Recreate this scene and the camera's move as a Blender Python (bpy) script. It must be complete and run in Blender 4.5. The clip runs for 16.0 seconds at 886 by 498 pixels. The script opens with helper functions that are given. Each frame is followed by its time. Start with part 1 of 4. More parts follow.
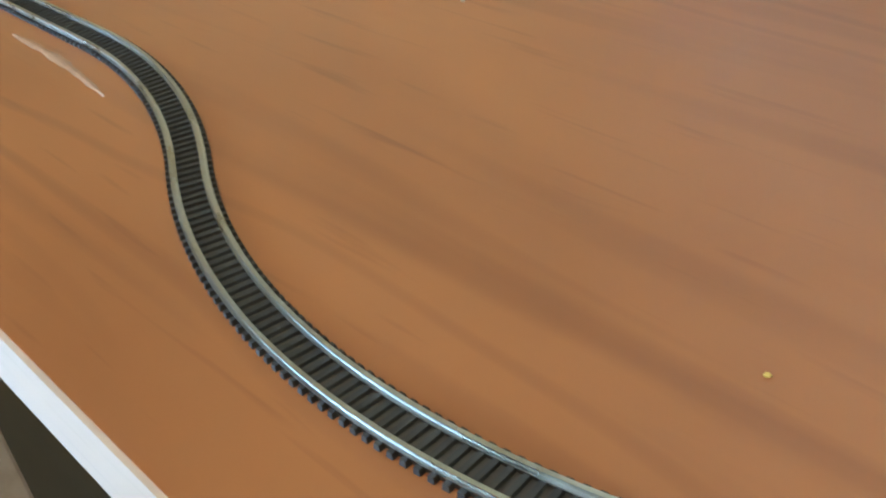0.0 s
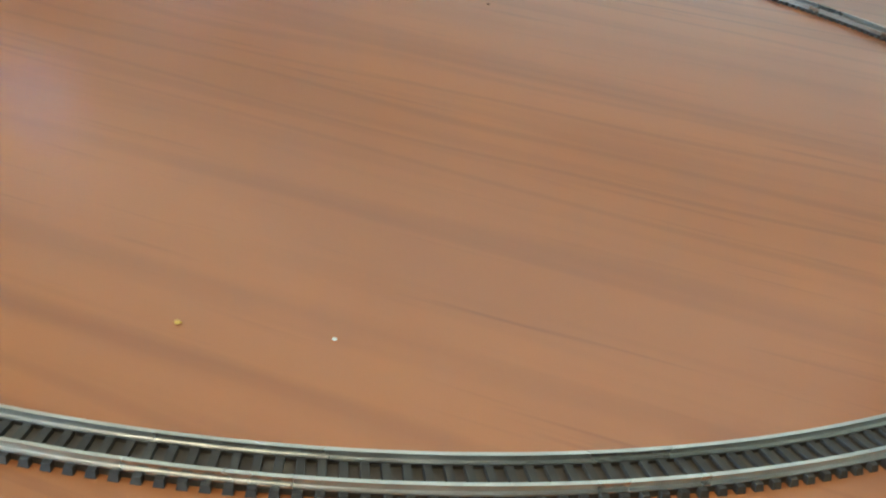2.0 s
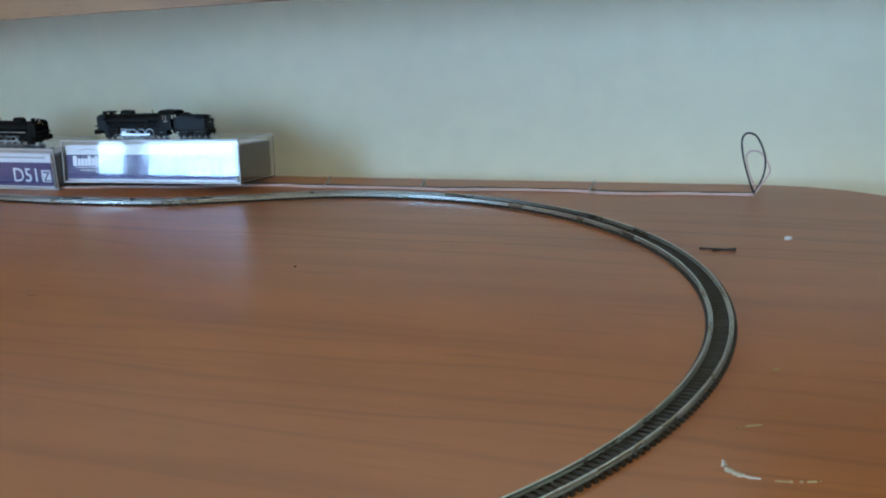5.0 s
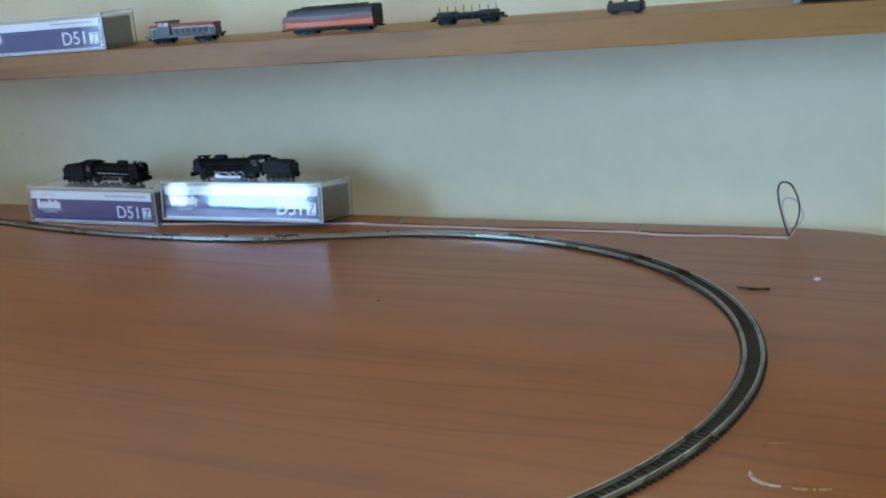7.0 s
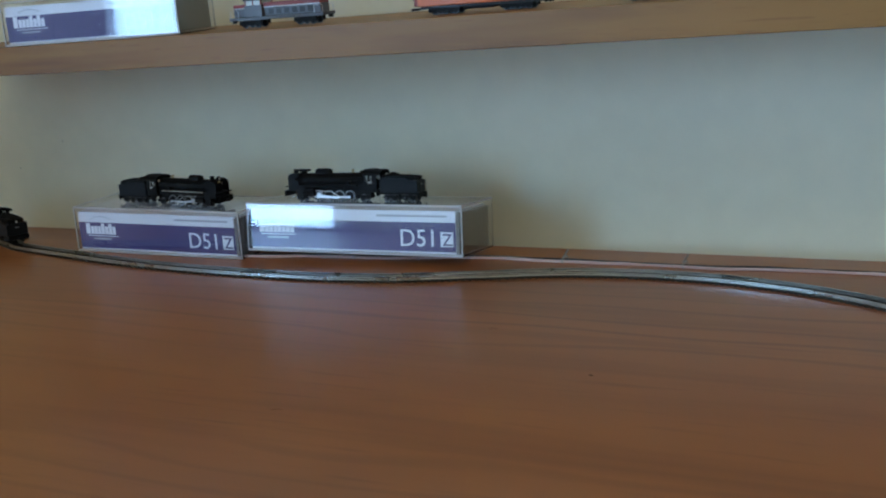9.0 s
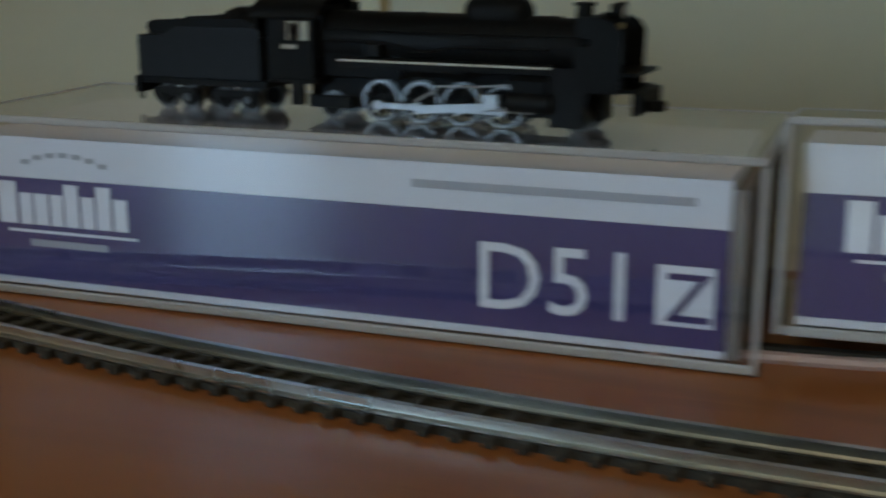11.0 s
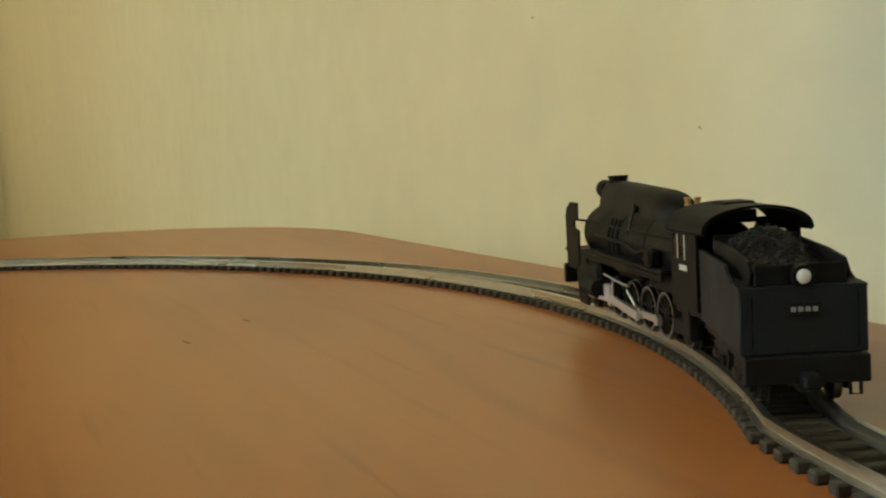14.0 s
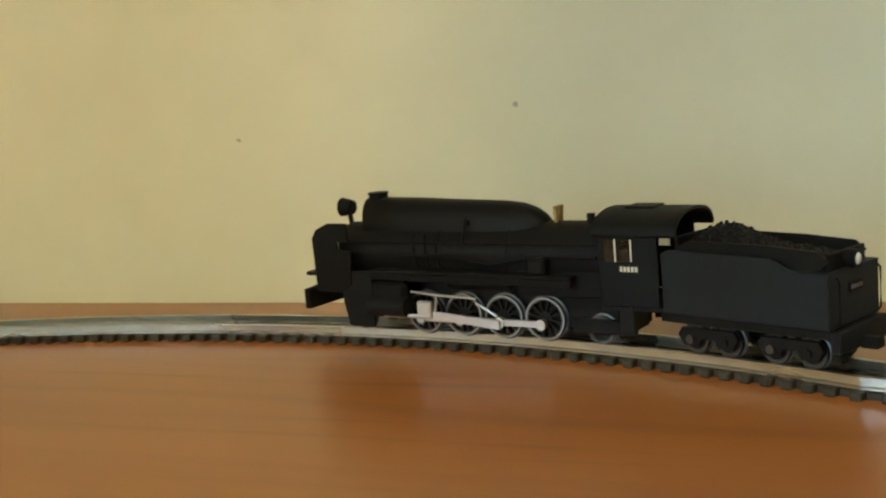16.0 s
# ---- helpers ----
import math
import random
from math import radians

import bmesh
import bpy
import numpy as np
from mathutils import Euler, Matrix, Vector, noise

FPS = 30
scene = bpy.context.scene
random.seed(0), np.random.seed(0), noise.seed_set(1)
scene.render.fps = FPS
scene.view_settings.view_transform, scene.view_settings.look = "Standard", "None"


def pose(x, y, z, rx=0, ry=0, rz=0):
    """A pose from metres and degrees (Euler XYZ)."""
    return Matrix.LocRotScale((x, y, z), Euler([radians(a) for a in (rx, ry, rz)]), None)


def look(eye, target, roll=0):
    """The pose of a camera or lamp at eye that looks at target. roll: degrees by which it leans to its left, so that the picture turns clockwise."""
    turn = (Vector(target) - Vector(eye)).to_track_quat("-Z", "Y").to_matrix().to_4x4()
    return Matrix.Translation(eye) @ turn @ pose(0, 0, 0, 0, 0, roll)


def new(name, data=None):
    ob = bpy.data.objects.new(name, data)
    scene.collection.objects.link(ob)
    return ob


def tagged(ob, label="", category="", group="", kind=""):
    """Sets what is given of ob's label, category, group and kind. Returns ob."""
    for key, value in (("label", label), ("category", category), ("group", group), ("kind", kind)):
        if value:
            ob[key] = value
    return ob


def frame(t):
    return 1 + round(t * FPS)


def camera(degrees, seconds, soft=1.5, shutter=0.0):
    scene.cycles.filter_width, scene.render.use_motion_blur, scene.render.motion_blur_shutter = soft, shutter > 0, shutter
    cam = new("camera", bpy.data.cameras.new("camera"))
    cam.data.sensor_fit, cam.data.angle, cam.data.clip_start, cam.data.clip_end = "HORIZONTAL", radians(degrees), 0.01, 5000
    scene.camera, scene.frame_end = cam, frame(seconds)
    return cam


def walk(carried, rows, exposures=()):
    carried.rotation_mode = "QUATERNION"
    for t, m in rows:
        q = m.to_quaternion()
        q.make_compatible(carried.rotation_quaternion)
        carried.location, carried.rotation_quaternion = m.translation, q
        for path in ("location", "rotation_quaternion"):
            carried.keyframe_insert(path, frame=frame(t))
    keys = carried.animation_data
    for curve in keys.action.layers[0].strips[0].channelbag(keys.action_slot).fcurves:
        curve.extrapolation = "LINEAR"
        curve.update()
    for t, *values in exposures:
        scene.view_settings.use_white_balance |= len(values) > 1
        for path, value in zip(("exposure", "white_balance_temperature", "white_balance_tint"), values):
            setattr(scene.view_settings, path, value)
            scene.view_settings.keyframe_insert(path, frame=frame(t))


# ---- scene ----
cam = camera(40.0, 16.0, soft=2.0, shutter=0.25)


def eye(x, y, z, yaw, pitch, roll):
    """A camera pose from its place and its turn to the left, upwards and about its own axis."""
    a, b = radians(yaw), radians(pitch)
    return look((x, y, z), (x - math.sin(a) * math.cos(b), y + math.cos(a) * math.cos(b), z + math.sin(b)), roll)


PATH = [
    (0, pose(0.2458, -0.5206, 0.1268, 56.65, 10.08, 50.27)),
    (0.5, pose(0.2481, -0.5156, 0.1280, 53.05, 11.50, 46.12)),
    (1, pose(0.2637, -0.5181, 0.1102, 58.90, 9.46, 46.35)),
    (1.5, pose(0.2508, -0.5384, 0.1015, 61.76, -1.85, 37.13)),
    (2, pose(0.2461, -0.5600, 0.1011, 65.07, -6.65, 21.08)),
    (2.7, pose(0.3176, -0.4998, 0.0788, 71.22, 2.31, 25.96)),
    (3, pose(0.3638, -0.4256, 0.0726, 72.94, 3.42, 31.46)),
    (3.5, pose(0.3624, -0.5026, 0.0931, 74.65, 3.08, 23.91)),
    (4, pose(0.3695, -0.5463, 0.1133, 74.56, 3.66, 22.52)),
    (6.5, pose(0.4175, -0.6667, 0.1758, 74.94, 4.81, 24.63)),
    (7, pose(0.4147, -0.6693, 0.1750, 75.81, 4.34, 25.30)),
    (7.5, pose(0.4162, -0.6737, 0.1658, 77.36, 3.67, 26.49)),
    (8, pose(0.4102, -0.6731, 0.1699, 77.70, 3.86, 27.87)),
    (10.3, eye(-0.0408, -0.2727, 0.0903, 16.7, -16.5, -1.3)),
    (10.5, eye(-0.0711, -0.2431, 0.0778, 15.2, -16.1, -0.4)),
    (10.7, eye(-0.0909, -0.2094, 0.0683, 15.4, -16.2, -0.1)),
    (11, eye(-0.1132, -0.1638, 0.0510, 19.1, -14.4, -0.1)),
    (11.2, eye(-0.1560, -0.1600, 0.0500, 10.0, -16.0, 2.0)),
    (11.5, eye(-0.1950, -0.1600, 0.0440, 6.5, -15.5, 4.0)),
    (12, eye(-0.2549, -0.1220, 0.0270, 34.00, -7.50, 0.0)),
    (12.5, pose(-0.2337, -0.0988, 0.0277, 83.37, 2.91, 50.51)),
    (13, eye(-0.1916, -0.1174, 0.0389, 63.55, -8.78, -1.01)),
    (13.5, eye(-0.1955, -0.0920, 0.0302, 72.60, -5.40, -1.80)),
    (14, eye(-0.1873, -0.0980, 0.0320, 68.12, -5.44, -3.25)),
    (14.5, eye(-0.1961, -0.1091, 0.0335, 61.45, -7.03, -4.47)),
    (15, eye(-0.2201, -0.1528, 0.0404, 42.41, -10.44, -4.27)),
    (15.5, eye(-0.2564, -0.1777, 0.0474, 29.62, -11.44, -5.43)),
    (16, eye(-0.2788, -0.1733, 0.0430, 21.29, -8.69, -4.41)),
]
EXPOSURE = [(0.0, -0.27, 5600, 9), (1.5, -0.15, 5800, 10), (2.5, -0.36, 6050, 8), (3.5, -0.68, 5850, 6), (4.2, -0.88, 5700, 6), (6.3, -1.12, 5800, 8), (8.2, -1.24, 5800, 8),
            (9.4, -1.85, 5900, 8), (10.3, -2.36, 6050, 5), (11.0, -2.08, 7000, 6), (11.5, -0.75, 8000, 8), (12.0, -0.10, 7000, 6), (12.5, -0.02, 6900, 2), (13.5, -0.44, 7050, 0),
            (14.5, -0.42, 7350, 0), (16.0, -0.38, 8100, 2)]
walk(cam, PATH, EXPOSURE)

# ---------------------------------------------------------------- light
world = bpy.data.worlds.new("sky")
scene.world = world
world.use_nodes = True
wn = world.node_tree.nodes
sky = wn.new("ShaderNodeTexSky")
sky.sky_type, sky.sun_disc = "NISHITA", False
sky.sun_elevation, sky.sun_rotation = radians(35), radians(120)
world.node_tree.links.new(sky.outputs["Color"], wn["Background"].inputs["Color"])
wn["Background"].inputs["Strength"].default_value = 0.12

ROOM = (-4.1, 2.2, -2.4, 0.054)      # x0, x1, y0 and the back wall's face
FLOOR, CEILING = -0.72, 2.30
WIN = (-3.00, -1.33, -0.66, 1.25)     # glazed door in the wall behind the camera: x0, x1, z0, z1
TOP_FILL = (-0.40, 0.80, -2.25, -1.60)    # ceiling opening added for a fill lamp: x0, x1, y0, y1
SIDE_FILL = (-3.95, -0.87, 0.02, 0.62)     # opening in the inner wall, added for a fill lamp
INNER = -0.85                         # face of that wall, an unseen one added to block door light


def area_light(name, energy, color, sx, sy, m):
    lamp = bpy.data.lights.new(name, "AREA")
    lamp.shape, lamp.size, lamp.size_y = "RECTANGLE", sx, sy
    lamp.energy, lamp.color = energy, color
    ob = new(name, lamp)
    ob.matrix_world = m
    return ob


DOOR_POWER, TOP_FILL_POWER = 560.0, 52.0
DAY, SOFT_FILL, WARM_FILL = (0.40, 0.655, 1.0), (1.0, 0.88, 0.70), (1.0, 0.83, 0.55)
area_light("door_daylight", DOOR_POWER, DAY, WIN[1] - WIN[0], WIN[3] - WIN[2],
           pose((WIN[0] + WIN[1]) / 2, ROOM[2] - 0.06, (WIN[2] + WIN[3]) / 2, 90, 0, 0))
# unseen fill from above, added for the shading below the shelf
area_light("top_fill_light", TOP_FILL_POWER, SOFT_FILL, TOP_FILL[1] - TOP_FILL[0], TOP_FILL[3] - TOP_FILL[2],
           pose((TOP_FILL[0] + TOP_FILL[1]) / 2, (TOP_FILL[2] + TOP_FILL[3]) / 2, CEILING + 0.06, 0, 0, 0))

# warm fill lamp, added to brighten the wall at the left
area_light("side_fill_light", 10.0, WARM_FILL, SIDE_FILL[1] - SIDE_FILL[0], SIDE_FILL[3] - SIDE_FILL[2],
           pose((SIDE_FILL[0] + SIDE_FILL[1]) / 2, INNER - 0.10, (SIDE_FILL[2] + SIDE_FILL[3]) / 2, 90, 0, 0))

# ---------------------------------------------------------------- materials


def material(name, color, rough=0.5, metal=0.0, vary=0.12, scale=400.0, bump=0.0, coat=0.0, dirt=0.0):
    """A plain surface with fine grain and larger stains."""
    m = bpy.data.materials.new(name)
    m.use_nodes = True
    t = m.node_tree
    b = t.nodes["Principled BSDF"]
    co = t.nodes.new("ShaderNodeTexCoord")
    n1, n2 = t.nodes.new("ShaderNodeTexNoise"), t.nodes.new("ShaderNodeTexNoise")
    n1.inputs["Scale"].default_value, n1.inputs["Detail"].default_value = scale, 4
    n2.inputs["Scale"].default_value, n2.inputs["Detail"].default_value = scale / 9, 3
    for n in (n1, n2):
        t.links.new(co.outputs["Object"], n.inputs["Vector"])
    mix = t.nodes.new("ShaderNodeMath")
    mix.operation = "ADD"
    t.links.new(n1.outputs["Fac"], mix.inputs[0])
    t.links.new(n2.outputs["Fac"], mix.inputs[1])
    ramp = t.nodes.new("ShaderNodeMapRange")
    ramp.inputs["From Min"].default_value, ramp.inputs["From Max"].default_value = 0.6, 1.4
    ramp.inputs["To Min"].default_value, ramp.inputs["To Max"].default_value = 1 - vary, 1 + vary
    t.links.new(mix.outputs[0], ramp.inputs["Value"])
    mul = t.nodes.new("ShaderNodeVectorMath")
    mul.operation = "SCALE"
    mul.inputs[0].default_value = color
    t.links.new(ramp.outputs[0], mul.inputs["Scale"])
    t.links.new(mul.outputs[0], b.inputs["Base Color"])
    r2 = t.nodes.new("ShaderNodeMapRange")
    r2.inputs["From Min"].default_value, r2.inputs["From Max"].default_value = 0.3, 0.7
    r2.inputs["To Min"].default_value, r2.inputs["To Max"].default_value = max(rough - 0.08, 0.02), min(rough + 0.10, 1)
    t.links.new(n2.outputs["Fac"], r2.inputs["Value"])
    t.links.new(r2.outputs[0], b.inputs["Roughness"])
    b.inputs["Metallic"].default_value = metal
    b.inputs["Coat Weight"].default_value = coat
    if bump:
        bp = t.nodes.new("ShaderNodeBump")
        bp.inputs["Strength"].default_value, bp.inputs["Distance"].default_value = bump, 0.15 / scale
        t.links.new(n1.outputs["Fac"], bp.inputs["Height"])
        t.links.new(bp.outputs[0], b.inputs["Normal"])
    return m


def wood(name, light, dark, rough, along=(2.0, 34.0, 34.0), streak=0.55, coat=0.0, fine=14.0, pores=0.35, rings=0.0, bands=1.0):
    """Grain drawn out along x: broad bands, fine lines and short dark pores."""
    m = bpy.data.materials.new(name)
    m.use_nodes = True
    t = m.node_tree
    b = t.nodes["Principled BSDF"]
    co = t.nodes.new("ShaderNodeTexCoord")

    def stretched(k, detail, warp, shape=along):
        mp = t.nodes.new("ShaderNodeMapping")
        mp.inputs["Scale"].default_value = [a * k for a in shape]
        mp.inputs["Rotation"].default_value = (0, 0, radians(4))
        t.links.new(co.outputs["Object"], mp.inputs["Vector"])
        n = t.nodes.new("ShaderNodeTexNoise")
        n.inputs["Scale"].default_value, n.inputs["Detail"].default_value = 1.0, detail
        n.inputs["Distortion"].default_value = warp
        t.links.new(mp.outputs[0], n.inputs["Vector"])
        return n

    broad, lines, pore = stretched(0.45, 3, 0.6, (12.0, 34.0, 34.0) if rings else along), stretched(1.6, 3, 0.25), stretched(fine, 2, 0.2)
    r1 = t.nodes.new("ShaderNodeMapRange")
    r1.inputs["From Min"].default_value, r1.inputs["From Max"].default_value = 0.34, 0.68
    r1.inputs["To Max"].default_value = bands
    t.links.new(broad.outputs["Fac"], r1.inputs["Value"])
    r2 = t.nodes.new("ShaderNodeMapRange")
    r2.inputs["From Min"].default_value, r2.inputs["From Max"].default_value = 0.52, 0.72
    t.links.new(lines.outputs["Fac"], r2.inputs["Value"])
    r3 = t.nodes.new("ShaderNodeMapRange")
    r3.inputs["From Min"].default_value, r3.inputs["From Max"].default_value = 0.60, 0.75
    r3.inputs["To Max"].default_value = pores
    t.links.new(pore.outputs["Fac"], r3.inputs["Value"])
    c1 = t.nodes.new("ShaderNodeMix")
    c1.data_type = "RGBA"
    c1.inputs["A"].default_value, c1.inputs["B"].default_value = (*light, 1), (*[(a + d) / 2 for a, d in zip(light, dark)], 1)
    t.links.new(r1.outputs[0], c1.inputs["Factor"])
    s2 = t.nodes.new("ShaderNodeMath")
    s2.operation = "MULTIPLY"
    s2.inputs[1].default_value = streak
    t.links.new(r2.outputs[0], s2.inputs[0])
    mx = t.nodes.new("ShaderNodeMath")
    mx.operation = "MAXIMUM"
    t.links.new(s2.outputs[0], mx.inputs[0])
    t.links.new(r3.outputs[0], mx.inputs[1])
    if rings:
        # thin dark growth lines, in patches
        mp = t.nodes.new("ShaderNodeMapping")
        mp.inputs["Scale"].default_value, mp.inputs["Rotation"].default_value = (0.22, 1, 1), (0, 0, radians(4))
        t.links.new(co.outputs["Object"], mp.inputs["Vector"])
        wave = t.nodes.new("ShaderNodeTexWave")
        wave.bands_direction = "Y"
        for key, val in (("Scale", 17.0), ("Distortion", 9.0), ("Detail", 2.0), ("Detail Scale", 0.9)):
            wave.inputs[key].default_value = val
        t.links.new(mp.outputs[0], wave.inputs["Vector"])
        thin = t.nodes.new("ShaderNodeMapRange")
        thin.inputs["From Min"].default_value, thin.inputs["From Max"].default_value = 0.86, 1.0
        t.links.new(wave.outputs["Fac"], thin.inputs["Value"])
        patch = stretched(0.22, 2, 0.4)
        where = t.nodes.new("ShaderNodeMapRange")
        where.inputs["From Min"].default_value, where.inputs["From Max"].default_value = 0.50, 0.66
        where.inputs["To Max"].default_value = rings
        t.links.new(patch.outputs["Fac"], where.inputs["Value"])
        both = t.nodes.new("ShaderNodeMath")
        both.operation = "MULTIPLY"
        t.links.new(thin.outputs[0], both.inputs[0])
        t.links.new(where.outputs[0], both.inputs[1])
        top = t.nodes.new("ShaderNodeMath")
        top.operation = "MAXIMUM"
        t.links.new(mx.outputs[0], top.inputs[0])
        t.links.new(both.outputs[0], top.inputs[1])
        mx = top
    c2 = t.nodes.new("ShaderNodeMix")
    c2.data_type = "RGBA"
    c2.inputs["B"].default_value = (*dark, 1)
    t.links.new(c1.outputs["Result"], c2.inputs["A"])
    t.links.new(mx.outputs[0], c2.inputs["Factor"])
    t.links.new(c2.outputs["Result"], b.inputs["Base Color"])
    rr = t.nodes.new("ShaderNodeMapRange")
    rr.inputs["To Min"].default_value, rr.inputs["To Max"].default_value = rough - 0.01, rough + 0.012
    t.links.new(lines.outputs["Fac"], rr.inputs["Value"])
    t.links.new(rr.outputs[0], b.inputs["Roughness"])
    b.inputs["Coat Weight"].default_value = coat
    b.inputs["Coat Roughness"].default_value = 0.12
    bp = t.nodes.new("ShaderNodeBump")
    bp.inputs["Strength"].default_value, bp.inputs["Distance"].default_value = 0.04, 0.0003
    if rings:
        b.inputs["Specular IOR Level"].default_value = 0.40
        bp.inputs["Strength"].default_value, bp.inputs["Distance"].default_value = 0.10, 0.0001
        t.links.new(pore.outputs["Fac"], bp.inputs["Height"])
    else:
        t.links.new(lines.outputs["Fac"], bp.inputs["Height"])
    t.links.new(bp.outputs[0], b.inputs["Normal"])
    return m


def glass(name, color=(1, 1, 1), rough=0.03):
    m = bpy.data.materials.new(name)
    m.use_nodes = True
    b = m.node_tree.nodes["Principled BSDF"]
    b.inputs["Base Color"].default_value = (*color, 1)
    b.inputs["Transmission Weight"].default_value = 1.0
    b.inputs["Roughness"].default_value, b.inputs["IOR"].default_value = rough, 1.45
    return m


TABLE = wood("table_veneer", (0.372, 0.125, 0.033), (0.105, 0.024, 0.009), 0.29, streak=0.34, fine=7.5, pores=0.36, rings=0.44, bands=0.50)
SHELF = wood("shelf_board", (0.37, 0.178, 0.040), (0.15, 0.058, 0.012), 0.50, along=(4.0, 40.0, 40.0), streak=0.7, pores=0.5)
EDGE = wood("pale_edging", (0.62, 0.42, 0.27), (0.46, 0.29, 0.18), 0.5)
WALL = material("cream_wall_paint", (0.83, 0.765, 0.57), 0.75, vary=0.05, scale=60, bump=0.04)
ROOMWALL = material("room_wall_paint", (0.72, 0.67, 0.54), 0.8, vary=0.05, scale=30)
WHITE = material("white_ceiling_paint", (0.78, 0.77, 0.74), 0.8, vary=0.03, scale=30)
FLOORM = wood("floor_boards", (0.060, 0.050, 0.036), (0.03, 0.024, 0.018), 0.45, along=(1.0, 9.0, 9.0))
BLACK = material("black_model_paint", (0.006, 0.006, 0.0056), 0.50, vary=0.25, scale=900, bump=0.1)
TENDER = material("blue_black_tank_paint", (0.016, 0.019, 0.022), 0.45, vary=0.15, scale=700, bump=0.1)
DARKSTEEL = material("blackened_wheel_steel", (0.10, 0.10, 0.10), 0.4, 1.0, vary=0.2, scale=900)
FRAME = material("black_running_gear", (0.009, 0.009, 0.009), 0.5, vary=0.3, scale=900)
COAL = material("coal", (0.010, 0.0098, 0.009), 0.5, vary=0.6, scale=1500, bump=0.4)
STEEL = material("bright_steel_rod", (0.64, 0.63, 0.64), 0.42, 1.0, vary=0.1, scale=900)
RIM = material("dull_steel_rim", (0.36, 0.36, 0.36), 0.4, 1.0, vary=0.1, scale=900)
RAIL = material("nickel_silver_rail", (0.50, 0.49, 0.44), 0.30, 1.0, vary=0.18, scale=300)
SLEEPER = material("dark_sleeper_plastic", (0.036, 0.028, 0.017), 0.6, vary=0.25, scale=500)
BED = material("brown_track_bed_plastic", (0.062, 0.043, 0.023), 0.6, vary=0.2, scale=500)
BRASS = material("brass_fitting", (0.55, 0.40, 0.18), 0.35, 1.0, vary=0.1, scale=900)
LENS = material("white_lamp_lens", (0.60, 0.60, 0.57), 0.18, vary=0.03, scale=900)
for m_ in (BLACK, TENDER, FRAME, COAL):
    m_.node_tree.nodes["Principled BSDF"].inputs["Specular IOR Level"].default_value = 0.12
PALE = material("pale_plate_print", (0.62, 0.60, 0.52), 0.5, vary=0.05, scale=900)

# ---------------------------------------------------------------- mesh helpers
MM = 0.001


def mesh_of(bm, name, mat, smooth=False):
    me = bpy.data.meshes.new(name)
    bmesh.ops.recalc_face_normals(bm, faces=bm.faces)
    bm.to_mesh(me)
    bm.free()
    me.materials.append(mat)
    if smooth:
        for p in me.polygons:
            p.use_smooth = True
        me.set_sharp_from_angle(angle=radians(40))
    return me


def part(name, bm, mat, parent, label="", smooth=False, at=None):
    """One mesh object under a thing or under a part."""
    ob = new(name, mesh_of(bm, name, mat, smooth))
    ob.parent = parent
    if at is not None:
        ob.matrix_basis = at
    return tagged(ob, label) if label else ob


def thing(name, label, category, m=None, group="", kind=""):
    ob = new(name)
    ob.empty_display_size = 0.01
    if m is not None:
        ob.matrix_world = m
    return tagged(ob, label, category, group, kind)


def structure(name, bm, mat, label, category, smooth=False, m=None):
    ob = new(name, mesh_of(bm, name, mat, smooth))
    if m is not None:
        ob.matrix_world = m
    return tagged(ob, label, category, kind="structure")


def add_box(bm, x0, x1, y0, y1, z0, z1, bevel=0.0, seg=1):
    r = bmesh.ops.create_cube(bm, size=1.0)
    vs = r["verts"]
    for v in vs:
        v.co = Vector(((x0 + x1) / 2 + v.co.x * (x1 - x0), (y0 + y1) / 2 + v.co.y * (y1 - y0), (z0 + z1) / 2 + v.co.z * (z1 - z0)))
    if bevel:
        es = list({e for v in vs for e in v.link_edges})
        bmesh.ops.bevel(bm, geom=es, offset=bevel, segments=seg, affect="EDGES", profile=0.5)
    return bm


def add_cyl(bm, p, axis, r, length, seg=20, r2=None):
    """A cylinder or cone centred at p along an axis."""
    q = Vector(axis).normalized().to_track_quat("Z", "Y").to_matrix().to_4x4()
    bmesh.ops.create_cone(bm, cap_ends=True, segments=seg, radius1=r, radius2=r if r2 is None else r2, depth=length,
                          matrix=Matrix.Translation(p) @ q)
    return bm


def add_prism(bm, outline, axis, a, b, bevel=0.0):
    """A 2D outline pushed out along x, y or z from a to b."""
    def at(u, v, w):
        return {"x": (w, u, v), "y": (u, w, v), "z": (u, v, w)}[axis]
    lo = [bm.verts.new(at(u, v, a)) for u, v in outline]
    hi = [bm.verts.new(at(u, v, b)) for u, v in outline]
    n = len(outline)
    fs = [bm.faces.new(lo), bm.faces.new(hi[::-1])]
    for i in range(n):
        fs.append(bm.faces.new((lo[i], hi[i], hi[(i + 1) % n], lo[(i + 1) % n])))
    if bevel:
        es = list({e for f in fs[:2] for e in f.edges})
        bmesh.ops.bevel(bm, geom=es, offset=bevel, segments=1, affect="EDGES", profile=0.5)
    return bm


def add_rod(bm, a, b, r, seg=8):
    a, b = Vector(a), Vector(b)
    return add_cyl(bm, (a + b) / 2, b - a, r, (b - a).length, seg)


